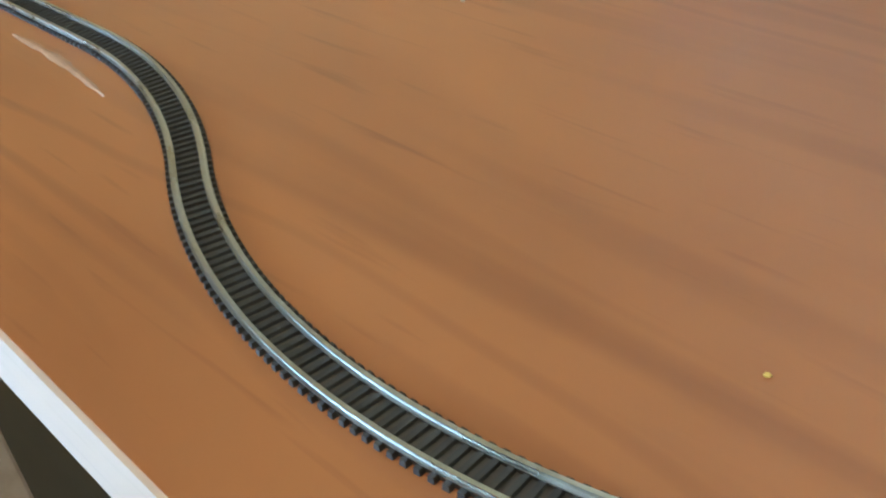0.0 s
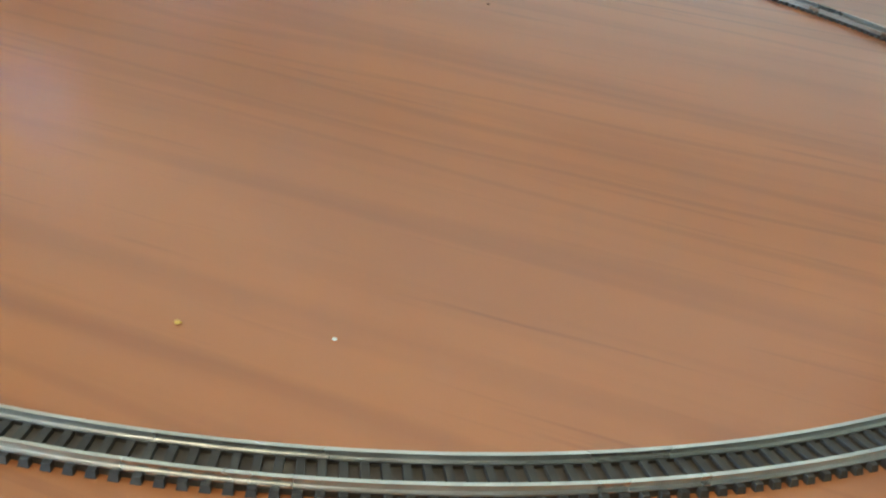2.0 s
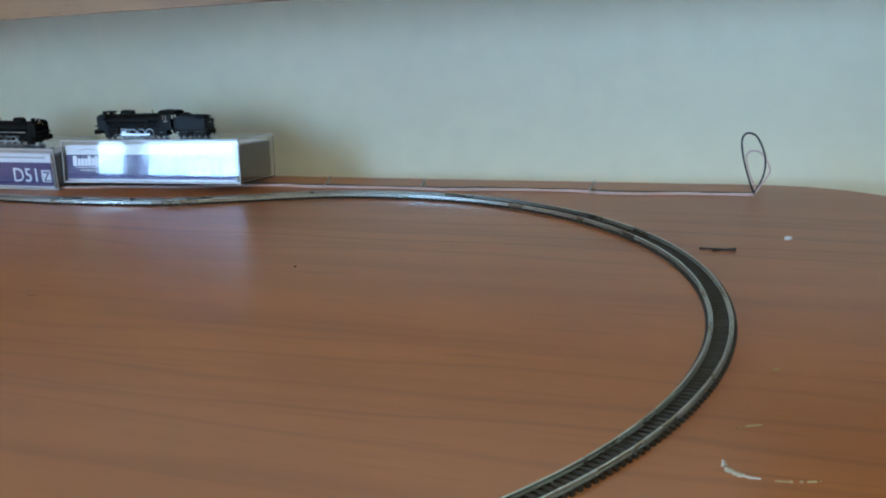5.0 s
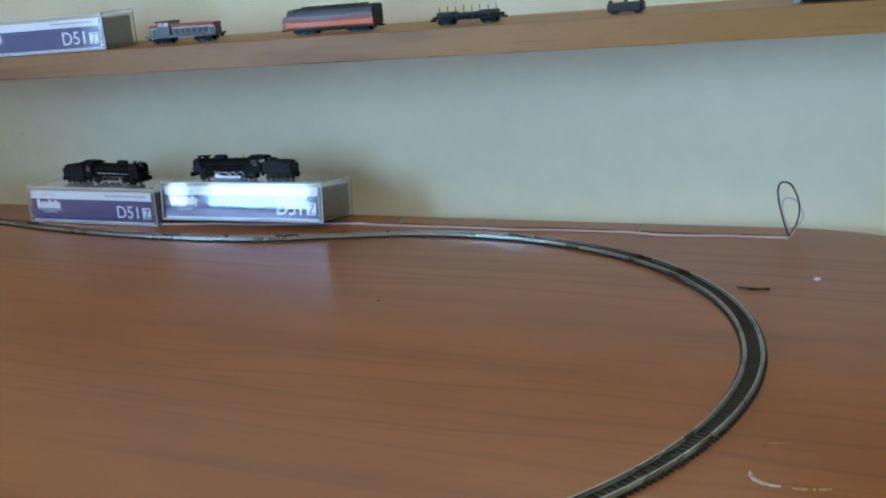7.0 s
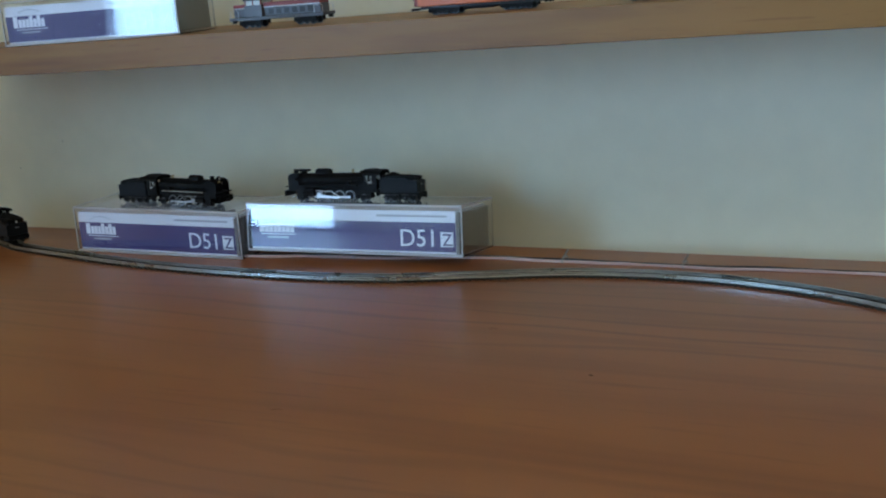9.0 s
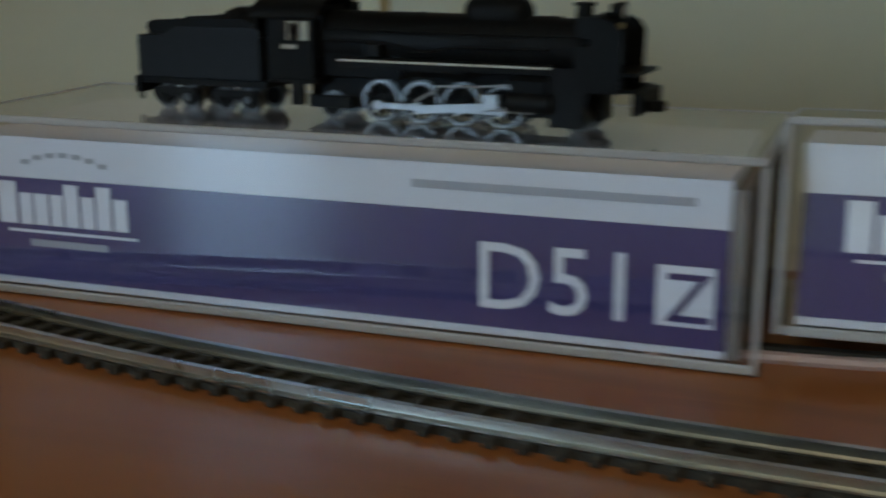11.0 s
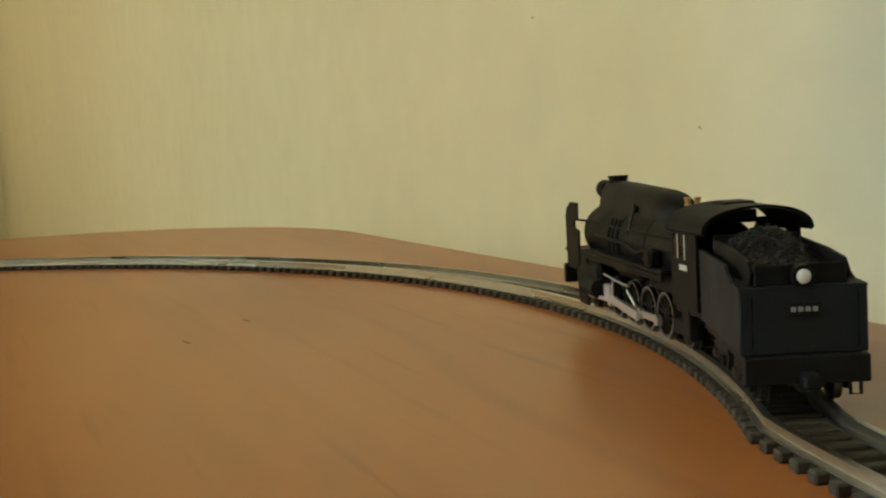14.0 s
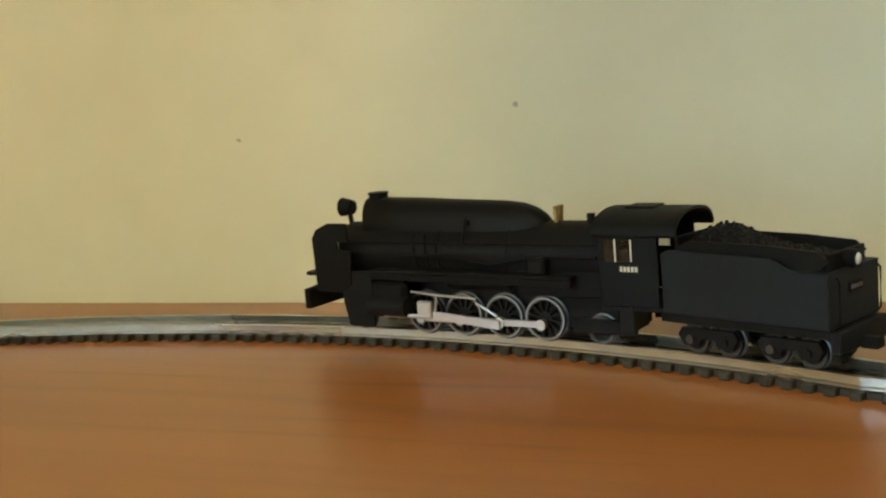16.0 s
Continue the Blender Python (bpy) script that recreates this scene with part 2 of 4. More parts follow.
def add_tube(bm, pts, r, seg=8, closed=False):
    """A round wire along a line of points."""
    pts = [Vector(p) for p in pts]
    n, rings = len(pts), []
    for i, p in enumerate(pts):
        d = (pts[(i + 1) % n] - pts[i - 1]) if closed or 0 < i < n - 1 else (pts[1] - pts[0] if i == 0 else pts[-1] - pts[-2])
        d = d.normalized()
        s = d.cross(Vector((0, 0, 1)))
        s = s.normalized() if s.length > 1e-4 else Vector((1, 0, 0))
        u = s.cross(d)
        rings.append([bm.verts.new(p + r * (math.cos(k * math.tau / seg) * s + math.sin(k * math.tau / seg) * u)) for k in range(seg)])
    for i in range(n if closed else n - 1):
        for k in range(seg):
            bm.faces.new((rings[i][k], rings[i][(k + 1) % seg], rings[(i + 1) % n][(k + 1) % seg], rings[(i + 1) % n][k]))
    if not closed:
        bm.faces.new(rings[0][::-1]), bm.faces.new(rings[-1])
    return bm


def smooth_line(ctrl, n=8, closed=False):
    """A Catmull-Rom line through a few points."""
    p = [Vector(c) for c in ctrl]
    m, out = len(p), []
    for i in range(m if closed else m - 1):
        a, b, c, d = (p[(i + k) % m] if closed else p[min(max(i + k, 0), m - 1)] for k in (-1, 0, 1, 2))
        for k in range(n):
            t = k / n
            out.append(0.5 * (2 * b + (c - a) * t + (2 * a - 5 * b + 4 * c - d) * t * t + (3 * b - a - 3 * c + d) * t ** 3))
    if not closed:
        out.append(p[-1])
    return out


# ---------------------------------------------------------------- the room
x0, x1, y0, yw = ROOM
T = 0.12
bm = bmesh.new()
add_box(bm, x0 - T, x1 + T, yw, yw + T, FLOOR, CEILING)
structure("wall_north", bm, WALL, "cream painted plaster wall behind the table", "wall")
bm = bmesh.new()
for a, b in ((x0, WIN[0]), (WIN[1], x1)):
    add_box(bm, a, b, y0 - T, y0, FLOOR, CEILING)
for a, b in ((FLOOR, WIN[2]), (WIN[3], CEILING)):
    add_box(bm, WIN[0], WIN[1], y0 - T, y0, a, b)
structure("wall_south", bm, ROOMWALL, "cream painted wall with a wide glazed door", "wall")
bm = bmesh.new()
add_box(bm, x0 - T, x0, y0 - T, yw, FLOOR, CEILING)
structure("wall_west", bm, WALL, "cream painted end wall of the room", "wall")
# unseen wall, added only to keep door light off the left side
bm = bmesh.new()
for a, b, c, d in ((x0, SIDE_FILL[0], FLOOR, CEILING), (SIDE_FILL[1], -0.825, FLOOR, CEILING), (SIDE_FILL[0], SIDE_FILL[1], FLOOR, SIDE_FILL[2]), (SIDE_FILL[0], SIDE_FILL[1], SIDE_FILL[3], CEILING)):
    add_box(bm, a, b, INNER - T, INNER, c, d)
structure("wall_light_block", bm, ROOMWALL, "added unseen cream wall that blocks door light from the left", "wall")
bm = bmesh.new()
add_box(bm, x1, x1 + T, y0 - T, yw, FLOOR, CEILING)
structure("wall_east", bm, ROOMWALL, "cream painted room wall", "wall")
bm = bmesh.new()
add_box(bm, x0 - T, x1 + T, y0 - T, yw + T, FLOOR - 0.1, FLOOR)
structure("floor", bm, FLOORM, "dark wooden floor of the room", "floor")
bm = bmesh.new()
for a, b, c, d in ((x0 - T, TOP_FILL[0], y0 - T, yw + T), (TOP_FILL[1], x1 + T, y0 - T, yw + T), (TOP_FILL[0], TOP_FILL[1], y0 - T, TOP_FILL[2]), (TOP_FILL[0], TOP_FILL[1], TOP_FILL[3], yw + T)):
    add_box(bm, a, b, c, d, CEILING, CEILING + 0.1)
structure("ceiling", bm, WHITE, "white painted ceiling", "ceiling")


def window(name, label, a0, a1, c0, c1, bars, m):
    """A white frame with its mullions, in its opening; local x along the wall."""
    w, f = thing(name, label, "window", m, kind="structure"), 0.05
    for nm, q in (("window_frame", (a0, a0 + f, c0, c1)), ("window_frame", (a1 - f, a1, c0, c1)), ("window_frame", (a0 + f, a1 - f, c0, c0 + f)),
                  ("window_frame", (a0 + f, a1 - f, c1 - f, c1)), *[("window_mullion", (bar, bar + 0.058, c0 + f, c1 - f)) for bar in bars]):
        bm = bmesh.new()
        add_box(bm, q[0], q[1], -0.02, 0.03, q[2], q[3], 0.004)
        part(nm, bm, WHITE, w)
    return w


window("window_1", "white framed glazed door of the room", WIN[0], WIN[1], WIN[2], WIN[3], (-1.805, -2.45), pose(0, y0, 0))
# frame of the ceiling opening, added along with its fill lamp
window("top_fill_opening", "added white framed ceiling opening for the top fill lamp", TOP_FILL[0], TOP_FILL[1], -TOP_FILL[3], -TOP_FILL[2], ((TOP_FILL[0] + TOP_FILL[1]) / 2,), pose(0, 0, CEILING, 90))

# frame round the added side fill lamp, never in view
side = window("side_fill_opening", "added white framed opening for the side fill lamp", SIDE_FILL[0], SIDE_FILL[1], SIDE_FILL[2], SIDE_FILL[3], (), pose(0, INNER, 0))
# unseen panel, added to stop door light passing through the opening
bm = bmesh.new()
add_box(bm, SIDE_FILL[0] - 0.04, SIDE_FILL[1] + 0.04, -T - 0.012, -T - 0.002, SIDE_FILL[2] - 0.04, SIDE_FILL[3] + 0.04)
part("blocking_panel", bm, WHITE, side, "added white panel that stops door light")

# ---------------------------------------------------------------- the table
TX0, TX1, TY0, TY1, TH = -0.70, 0.41, -0.485, 0.030, 0.022
CORNER = 0.115


def table_outline(inset):
    pts = []
    for cx, cy, a0, r in ((TX1 - CORNER, TY1 - CORNER, 0, CORNER), (TX0 + CORNER, TY1 - CORNER, 90, CORNER),
                          (TX0 + 0.03, TY0 + 0.03, 180, 0.03), (TX1 - 0.03, TY0 + 0.03, 270, 0.03)):
        for k in range(17):
            a = radians(a0 + 90 * k / 16)
            pts.append((cx + (r - inset) * math.cos(a), cy + (r - inset) * math.sin(a)))
    return pts


table = thing("table", "wood veneer table with rounded corners and pale edging", "table", pose(0, 0, 0))
bm = bmesh.new()
add_prism(bm, table_outline(0.0012), "z", -TH, 0.0)
part("tabletop", bm, TABLE, table)
bm = bmesh.new()
out_, in_ = table_outline(0.0), table_outline(0.0012)
n = len(out_)
ring = [[bm.verts.new((p[0], p[1], z)) for p in o] for o, z in ((in_, -0.0004), (out_, -0.0004), (out_, -TH + 0.0006), (in_, -TH + 0.0006))]
for j in range(4):
    for i in range(n):
        bm.faces.new((ring[j][i], ring[j][(i + 1) % n], ring[(j + 1) % 4][(i + 1) % n], ring[(j + 1) % 4][i]))
part("edge_band", bm, EDGE, table, "pale beech edging")
for lx in (TX0 + 0.12, TX1 - 0.12):
    for ly in (TY0 + 0.05, TY1 - 0.09):
        bm = bmesh.new()
        add_box(bm, lx - 0.02, lx + 0.02, ly - 0.02, ly + 0.02, FLOOR, -TH, 0.003)
        part("leg", bm, EDGE, table)

# ---------------------------------------------------------------- the shelf
SHELF_Z0, SHELF_Z1, SHELF_Y = 0.108, 0.1235, -0.030
bm = bmesh.new()
add_box(bm, -0.345, 0.75, SHELF_Y + 0.0012, yw - 0.0005, SHELF_Z0, SHELF_Z1, 0.0004)
# the board hangs a little out of level, rising to the right
ON_SHELF = Matrix.Translation((0, 0, SHELF_Z1 + 0.0008)) @ Matrix.Rotation(radians(-1.077), 4, "Y") @ Matrix.Translation((0, 0, -SHELF_Z1))
shelf = thing("wall_shelf", "long light brown wooden shelf board on the wall", "shelf", ON_SHELF)
part("board", bm, SHELF, shelf)
bm = bmesh.new()
add_box(bm, -0.345, 0.75, SHELF_Y, SHELF_Y + 0.0012, SHELF_Z0 - 0.0002, SHELF_Z1 + 0.0002, 0.0004, 2)
part("front_edging", bm, SHELF, shelf)

# ---------------------------------------------------------------- the track
RL = 0.217
CR, CL = (0.103, -0.2335), (-0.385, -0.214)
NEAR_Y = -0.404
FAR_SIDE = ((0.018, -0.0335), (-0.020, -0.0450), (-0.060, -0.0500), (-0.105, -0.0500), (-0.150, -0.0470), (-0.195, -0.0410), (-0.240, -0.0320))


def track_line(step=0.001):
    """The centre line: two end circles, joined on both long sides through reverse curves to short straights."""
    pts = []

    def arc(c, r, a0, a1):
        n = max(2, int(abs(radians(a1 - a0)) * r / step))
        for k in range(n):
            a = radians(a0 + (a1 - a0) * k / n)
            pts.append((c[0] + r * math.cos(a), c[1] + r * math.sin(a)))

    def line(a, b):
        n = max(2, int(math.dist(a, b) / step))
        for k in range(n):
            pts.append((a[0] + (b[0] - a[0]) * k / n, a[1] + (b[1] - a[1]) * k / n))

    def bend(drop):
        return math.degrees(math.acos(1 - drop / (2 * RL)))

    ar, al = 12.0, 28.0
    br, bl = bend(NEAR_Y - (CR[1] - RL)), bend(NEAR_Y - (CL[1] - RL))
    arc(CR, RL, -90 - br, 90 + ar)

    def on(c, deg):
        return (c[0] + RL * math.cos(radians(deg)), c[1] + RL * math.sin(radians(deg)), 0)

    wavy = [on(CR, 82 + ar), on(CR, 90 + ar), *[(x, y, 0) for x, y in FAR_SIDE], on(CL, 90 - al), on(CL, 98 - al)]
    for p in smooth_line(wavy, 36)[36:-37]:
        pts.append((p.x, p.y))
    arc(CL, RL, 90 - al, 270 + bl)
    c4 = (CL[0] + 2 * RL * math.sin(radians(bl)), NEAR_Y - RL)
    arc(c4, RL, 90 + bl, 90)
    c5 = (CR[0] - 2 * RL * math.sin(radians(br)), NEAR_Y - RL)
    line((c4[0], NEAR_Y), (c5[0], NEAR_Y))
    arc(c5, RL, 90, 90 - br)
    return pts


LINE = track_line()
NL = len(LINE)
track = thing("model_railway_track", "narrow model railway track, silver rails on dark sleepers", "railway track")


def line_at(i):
    a, b = LINE[(i - 1) % NL], LINE[(i + 1) % NL]
    d = Vector((b[0] - a[0], b[1] - a[1], 0)).normalized()
    return Vector((*LINE[i % NL], 0)), d


SLEEPER_H, RAIL_H = 0.0012, 0.0014
for side in (-1, 1):
    bm = bmesh.new()
    prof = ((-0.85, 0), (0.85, 0), (0.85, 0.22), (0.25, 0.36), (0.25, 0.95), (0.42, 1.05), (0.42, 1.4), (-0.42, 1.4), (-0.42, 1.05), (-0.25, 0.95), (-0.25, 0.36), (-0.85, 0.22))
    rings = []
    for i in range(0, NL, 4):
        p, d = line_at(i)
        s = Vector((d.y, -d.x, 0))
        rings.append([bm.verts.new(p + s * (side * 0.0036 + u * MM) + Vector((0, 0, SLEEPER_H + w * MM))) for u, w in prof])
    for i in range(len(rings)):
        a, b = rings[i], rings[(i + 1) % len(rings)]
        for k in range(len(prof)):
            bm.faces.new((a[k], a[(k + 1) % len(prof)], b[(k + 1) % len(prof)], b[k]))
    part("rail", bm, RAIL, track, "silver metal rail")
    # the low sleeper web that ties the sleepers under the rail
    bm = bmesh.new()
    rings = []
    for i in range(0, NL, 6):
        p, d = line_at(i)
        s = Vector((d.y, -d.x, 0))
        rings.append([bm.verts.new(p + s * (side * 0.0036 + u * MM) + Vector((0, 0, w * MM))) for u, w in ((-0.7, 0.0), (0.7, 0.0), (0.7, 0.9), (-0.7, 0.9))])
    for i in range(len(rings)):
        a, b = rings[i], rings[(i + 1) % len(rings)]
        for k in range(4):
            bm.faces.new((a[k], a[(k + 1) % 4], b[(k + 1) % 4], b[k]))
    part("sleeper_web", bm, SLEEPER, track)


# thin dark moulding that closes the gaps between the sleepers
bm = bmesh.new()
rings = []
for i in range(0, NL, 4):
    p, d = line_at(i)
    s = Vector((d.y, -d.x, 0))
    rings.append([bm.verts.new(p + s * (u * MM) + Vector((0, 0, w * MM))) for u, w in ((-3.4, 0.0), (3.4, 0.0), (3.4, 0.45), (-3.4, 0.45))])
for a, b in zip(rings, rings[1:] + rings[:1]):
    for k in range(4):
        bm.faces.new((a[k], a[(k + 1) % 4], b[(k + 1) % 4], b[k]))
part("sleeper_bed", bm, BED, track, "brown moulding between the sleepers")


# ---------------------------------------------------------------- model steam locomotives
def wheel(parent, x, y, r, spokes=0, width=0.9):
    """A wheel with tyre, hub and spokes on the side at y (mm)."""
    s = 1 if y > 0 else -1
    bm = bmesh.new()
    n = 28
    prof = ((r, -0.5), (r, 0.25), (r + 0.3, 0.3), (r + 0.3, 0.45), (r - 0.45, 0.45), (r - 0.45, -0.5))
    rings = []
    for k in range(n):
        a = k * math.tau / n
        rings.append([bm.verts.new(Vector((q * math.cos(a), -s * w * width, q * math.sin(a))) * MM) for q, w in prof])
    for k in range(n):
        for j in range(len(prof)):
            bm.faces.new((rings[k][j], rings[k][(j + 1) % 6], rings[(k + 1) % n][(j + 1) % 6], rings[(k + 1) % n][j]))
    tyre = part("wheel", bm, DARKSTEEL, parent, "blackened wheel", True, pose(x * MM, y * MM, r * MM))
    # bright rim line on the outer face
    bm = bmesh.new()
    ins = [[bm.verts.new(Vector((q * math.cos(k * math.tau / n), s * (0.5 * width + w), q * math.sin(k * math.tau / n))) * MM) for q, w in ((r - 0.02, 0), (r - 0.02, 0.05), (r - 0.24, 0.05), (r - 0.24, 0))] for k in range(n)]
    for k in range(n):
        for j in range(3):
            bm.faces.new((ins[k][j], ins[k][j + 1], ins[(k + 1) % n][j + 1], ins[(k + 1) % n][j]))
    part("rim", bm, RIM if spokes else DARKSTEEL, tyre, "thin bright rim")
    # spoked or plain centre, cut from one star-shaped sheet
    bm = bmesh.new()
    if spokes:
        star = []
        for k in range(spokes):
            a, da = k * math.tau / spokes + 0.2, 0.5 * math.tau / spokes
            star += [((r - 0.3) * math.cos(a - 0.09), (r - 0.3) * math.sin(a - 0.09)), ((r - 0.3) * math.cos(a + 0.09), (r - 0.3) * math.sin(a + 0.09)),
                     (1.05 * math.cos(a + 0.62 * da), 1.05 * math.sin(a + 0.62 * da)), (1.05 * math.cos(a + 1.38 * da), 1.05 * math.sin(a + 1.38 * da))]
        add_prism(bm, [(u * MM, v * MM) for u, v in star], "y", -0.3 * MM, 0.3 * MM)
    else:
        add_cyl(bm, (0, 0, 0), (0, 1, 0), (r - 0.3) * MM, 0.6 * MM, 20)
    part("wheel_centre", bm, FRAME, tyre)
    return tyre


PANE = glass("cab_window_glass", (0.80, 0.84, 0.88), 0.05)


def steam_locomotive(m, label, slug, bend=0.0, group="", deflectors=True, hood=False):
    """A tiny tender engine: local x forward with the front coupler at 0, rail top at z 0, millimetres inside."""
    e = thing("steam_locomotive_model", label, "model locomotive", m, group)

    def box(name, *b, mat=BLACK, bevel=0.15, par=e, lab=""):
        bm = bmesh.new()
        add_box(bm, *[v * MM for v in b], bevel * MM)
        return part(name, bm, mat, par, lab)

    def tube(name, pts, r, mat=BLACK, par=e, lab=""):
        bm = bmesh.new()
        add_tube(bm, [Vector(p) * MM for p in pts], r * MM, 8)
        return part(name, bm, mat, par, lab, True)

    rod = STEEL if slug or hood else RIM
    # boiler as one turned body: smokebox, lagged barrel, firebox
    bm = bmesh.new()
    rows = ((-7.2, 0.2), (-7.2, 3.6), (-7.5, 4.2), (-8.0, 4.45), (-15.6, 4.5), (-15.7, 4.75), (-26.0, 4.75), (-26.05, 4.85), (-26.5, 4.85), (-26.55, 4.75),
            (-38.0, 4.85), (-38.05, 4.95), (-38.5, 4.95), (-38.55, 4.85), (-54.2, 4.9))
    n, rings = 40, []
    for x, r in rows:
        rings.append([bm.verts.new(Vector((x, r * math.cos(k * math.tau / n), 11.9 + r * math.sin(k * math.tau / n))) * MM) for k in range(n)])
    for a, b in zip(rings, rings[1:]):
        for k in range(n):
            bm.faces.new((a[k], a[(k + 1) % n], b[(k + 1) % n], b[k]))
    bm.faces.new(rings[0])
    part("boiler", bm, BLACK, e, "", True)
    bm = bmesh.new()
    add_cyl(bm, Vector((-7.0, 0, 11.9)) * MM, (1, 0, 0), 3.0 * MM, 0.5 * MM, 32)
    add_cyl(bm, Vector((-6.6, 0, 11.9)) * MM, (1, 0, 0), 0.6 * MM, 0.6 * MM, 12)
    for z in (10.2, 13.6):
        add_box(bm, -7.0 * MM, -6.55 * MM, -3.2 * MM, 2.0 * MM, (z - 0.2) * MM, (z + 0.2) * MM)
    part("smokebox_door", bm, BLACK, e)
    box("front_plate", -6.6, -6.35, -1.3, 1.3, 15.0, 15.9, mat=BRASS, bevel=0.05)
    # head lamp on its stalk
    LZ = 18.7 if slug else 17.5
    bm = bmesh.new()
    add_cyl(bm, Vector((-6.9, 0, LZ)) * MM, (1, 0, 0), 1.15 * MM, 2.0 * MM, 20, 1.5 * MM)
    add_rod(bm, Vector((-7.6, 0, 15.6)) * MM, Vector((-7.2, 0, LZ - 0.7)) * MM, 0.38 * MM)
    lamp = part("head_lamp", bm, BLACK, e, "", True)
    bm = bmesh.new()
    bmesh.ops.create_uvsphere(bm, u_segments=14, v_segments=8, radius=1.0 * MM, matrix=Matrix.Translation(Vector((-6.0, 0, LZ)) * MM) @ Matrix.Diagonal((0.5, 1, 1, 1)))
    part("lens", bm, LENS, lamp, "clear lamp lens", True)
    if hood:
        box("chimney_hood", -16.0, -8.2, -2.3, 2.3, 17.6, 18.9, bevel=0.5)
    if slug:
        # long cowl that hides chimney and domes in one
        bm = bmesh.new()
        rings, n = [], 22
        for x, top, half, low in ((-11.3, 19.6, 1.5, 15.0), (-11.5, 20.2, 2.3, 14.2), (-12.0, 20.35, 2.6, 13.8), (-20.0, 20.2, 2.75, 13.6), (-32.0, 19.8, 2.85, 13.6), (-36.5, 19.65, 2.85, 13.7),
                                  (-39.0, 19.35, 2.75, 13.9), (-41.0, 18.75, 2.45, 14.3), (-42.4, 17.95, 1.95, 14.9), (-43.2, 17.2, 1.3, 15.5), (-43.5, 16.7, 0.5, 16.0)):
            ring = []
            for k in range(n):
                a = math.pi * k / (n - 1)
                c, s_ = math.cos(a), math.sin(a)
                y = half * (abs(c) ** 0.75) * (1 if c > 0 else -1)
                ring.append(bm.verts.new(Vector((x, y * (1.15 - 0.15 * s_), low + (top - low) * s_ ** 0.55)) * MM))
            rings.append(ring)
        for a, b in zip(rings, rings[1:]):
            for k in range(n - 1):
                bm.faces.new((a[k], a[k + 1], b[k + 1], b[k]))
        bm.faces.new(rings[0]), bm.faces.new(rings[-1])
        part("dome_cowl", bm, BLACK, e, "long streamlined dome cowl", True)
        bm = bmesh.new()
        add_cyl(bm, Vector((-13.2, 0, 20.3)) * MM, (0, 0, 1), 1.5 * MM, 1.4 * MM, 24)
        add_cyl(bm, Vector((-13.2, 0, 20.95)) * MM, (0, 0, 1), 1.62 * MM, 0.25 * MM, 24)
        part("chimney", bm, BLACK, e, "", True)
        for y in (-1, 1):
            bm = bmesh.new()
            add_cyl(bm, Vector((-31.0, y * 3.1, 16.8)) * MM, (0, 1, 0), 0.55 * MM, 1.0 * MM, 12)
            add_rod(bm, Vector((-31.0, y * 3.4, 17.6)) * MM, Vector((-31.0, y * 4.6, 13.0)) * MM, 0.18 * MM, 6)
            part("regulator_valve", bm, BRASS if y < 0 else BLACK, e)
    else:
        bm = bmesh.new()
        add_cyl(bm, Vector((-12.0, 0, 17.2)) * MM, (0, 0, 1), 1.4 * MM, 2.8 * MM, 24, 1.25 * MM)
        add_cyl(bm, Vector((-12.0, 0, 18.5)) * MM, (0, 0, 1), 1.65 * MM, 0.5 * MM, 24)
        part("chimney", bm, BLACK, e, "", True)
        bm = bmesh.new()
        add_box(bm, -31.0 * MM, -20.0 * MM, -2.6 * MM, 2.6 * MM, 14.0 * MM, 19.3 * MM, 2.2 * MM, 4)
        part("dome", bm, BLACK, e, "rounded sand and steam dome", True)
        bm = bmesh.new()
        add_cyl(bm, Vector((-11.0, 0, 15.6)) * MM, (0, 1, 0), 1.2 * MM, 8.4 * MM, 20)
        part("feed_heater", bm, BLACK, e, "", True)
    # safety valves
    for y in (-0.7, 0.7):
        bm = bmesh.new()
        add_cyl(bm, Vector((-44.9, y, 17.5)) * MM, (0, 0, 1), 0.32 * MM, 2.2 * MM, 10)
        add_cyl(bm, Vector((-44.9, y, 18.0)) * MM, (0, 0, 1), 0.48 * MM, 0.25 * MM, 10)
        add_cyl(bm, Vector((-44.9, y, 18.7)) * MM, (0, 0, 1), 0.42 * MM, 0.5 * MM, 10, 0.5 * MM)
        part("safety_valve", bm, BRASS, e)
    bm = bmesh.new()
    add_cyl(bm, Vector((-50.5, 1.0, 17.2)) * MM, (0, 0, 1), 0.6 * MM, 1.6 * MM, 12)
    part("turret", bm, BLACK, e)
    # pipes along the barrel
    for y in (-1, 1):
        tube("hand_rail", [(-9, y * 4.7, 14.0), (-30, y * 5.0, 14.0), (-53, y * 5.1, 14.2)], 0.14)
        tube("feed_pipe", [(-16, y * 5.0, 12.0), (-30, y * 5.2, 12.0), (-36, y * 5.2, 11.0), (-44, y * 5.2, 12.4), (-53, y * 5.2, 12.4)], 0.28)
        for x in (-22.0, -24.0, -26.0):
            tube("sand_pipe", [(x, y * 3.9, 15.0), (x - 0.4, y * 4.9, 12.8), (x - 1.2, y * 5.0, 9.0)], 0.16)
        box("running_board", -49.5, -15.0, *sorted((y * 3.6, y * 6.5)), 9.3, 9.9)
        box("valance", -49.5, -15.0, *sorted((y * 6.2, y * 6.5)), 8.4, 9.3, bevel=0.05)
        if not slug and not hood:
            box("white_lining", -50.0, -15.0, *sorted((y * 6.5, y * 6.62)), 9.35, 9.65, mat=PALE, bevel=0.0, lab="thin white line along the running board")
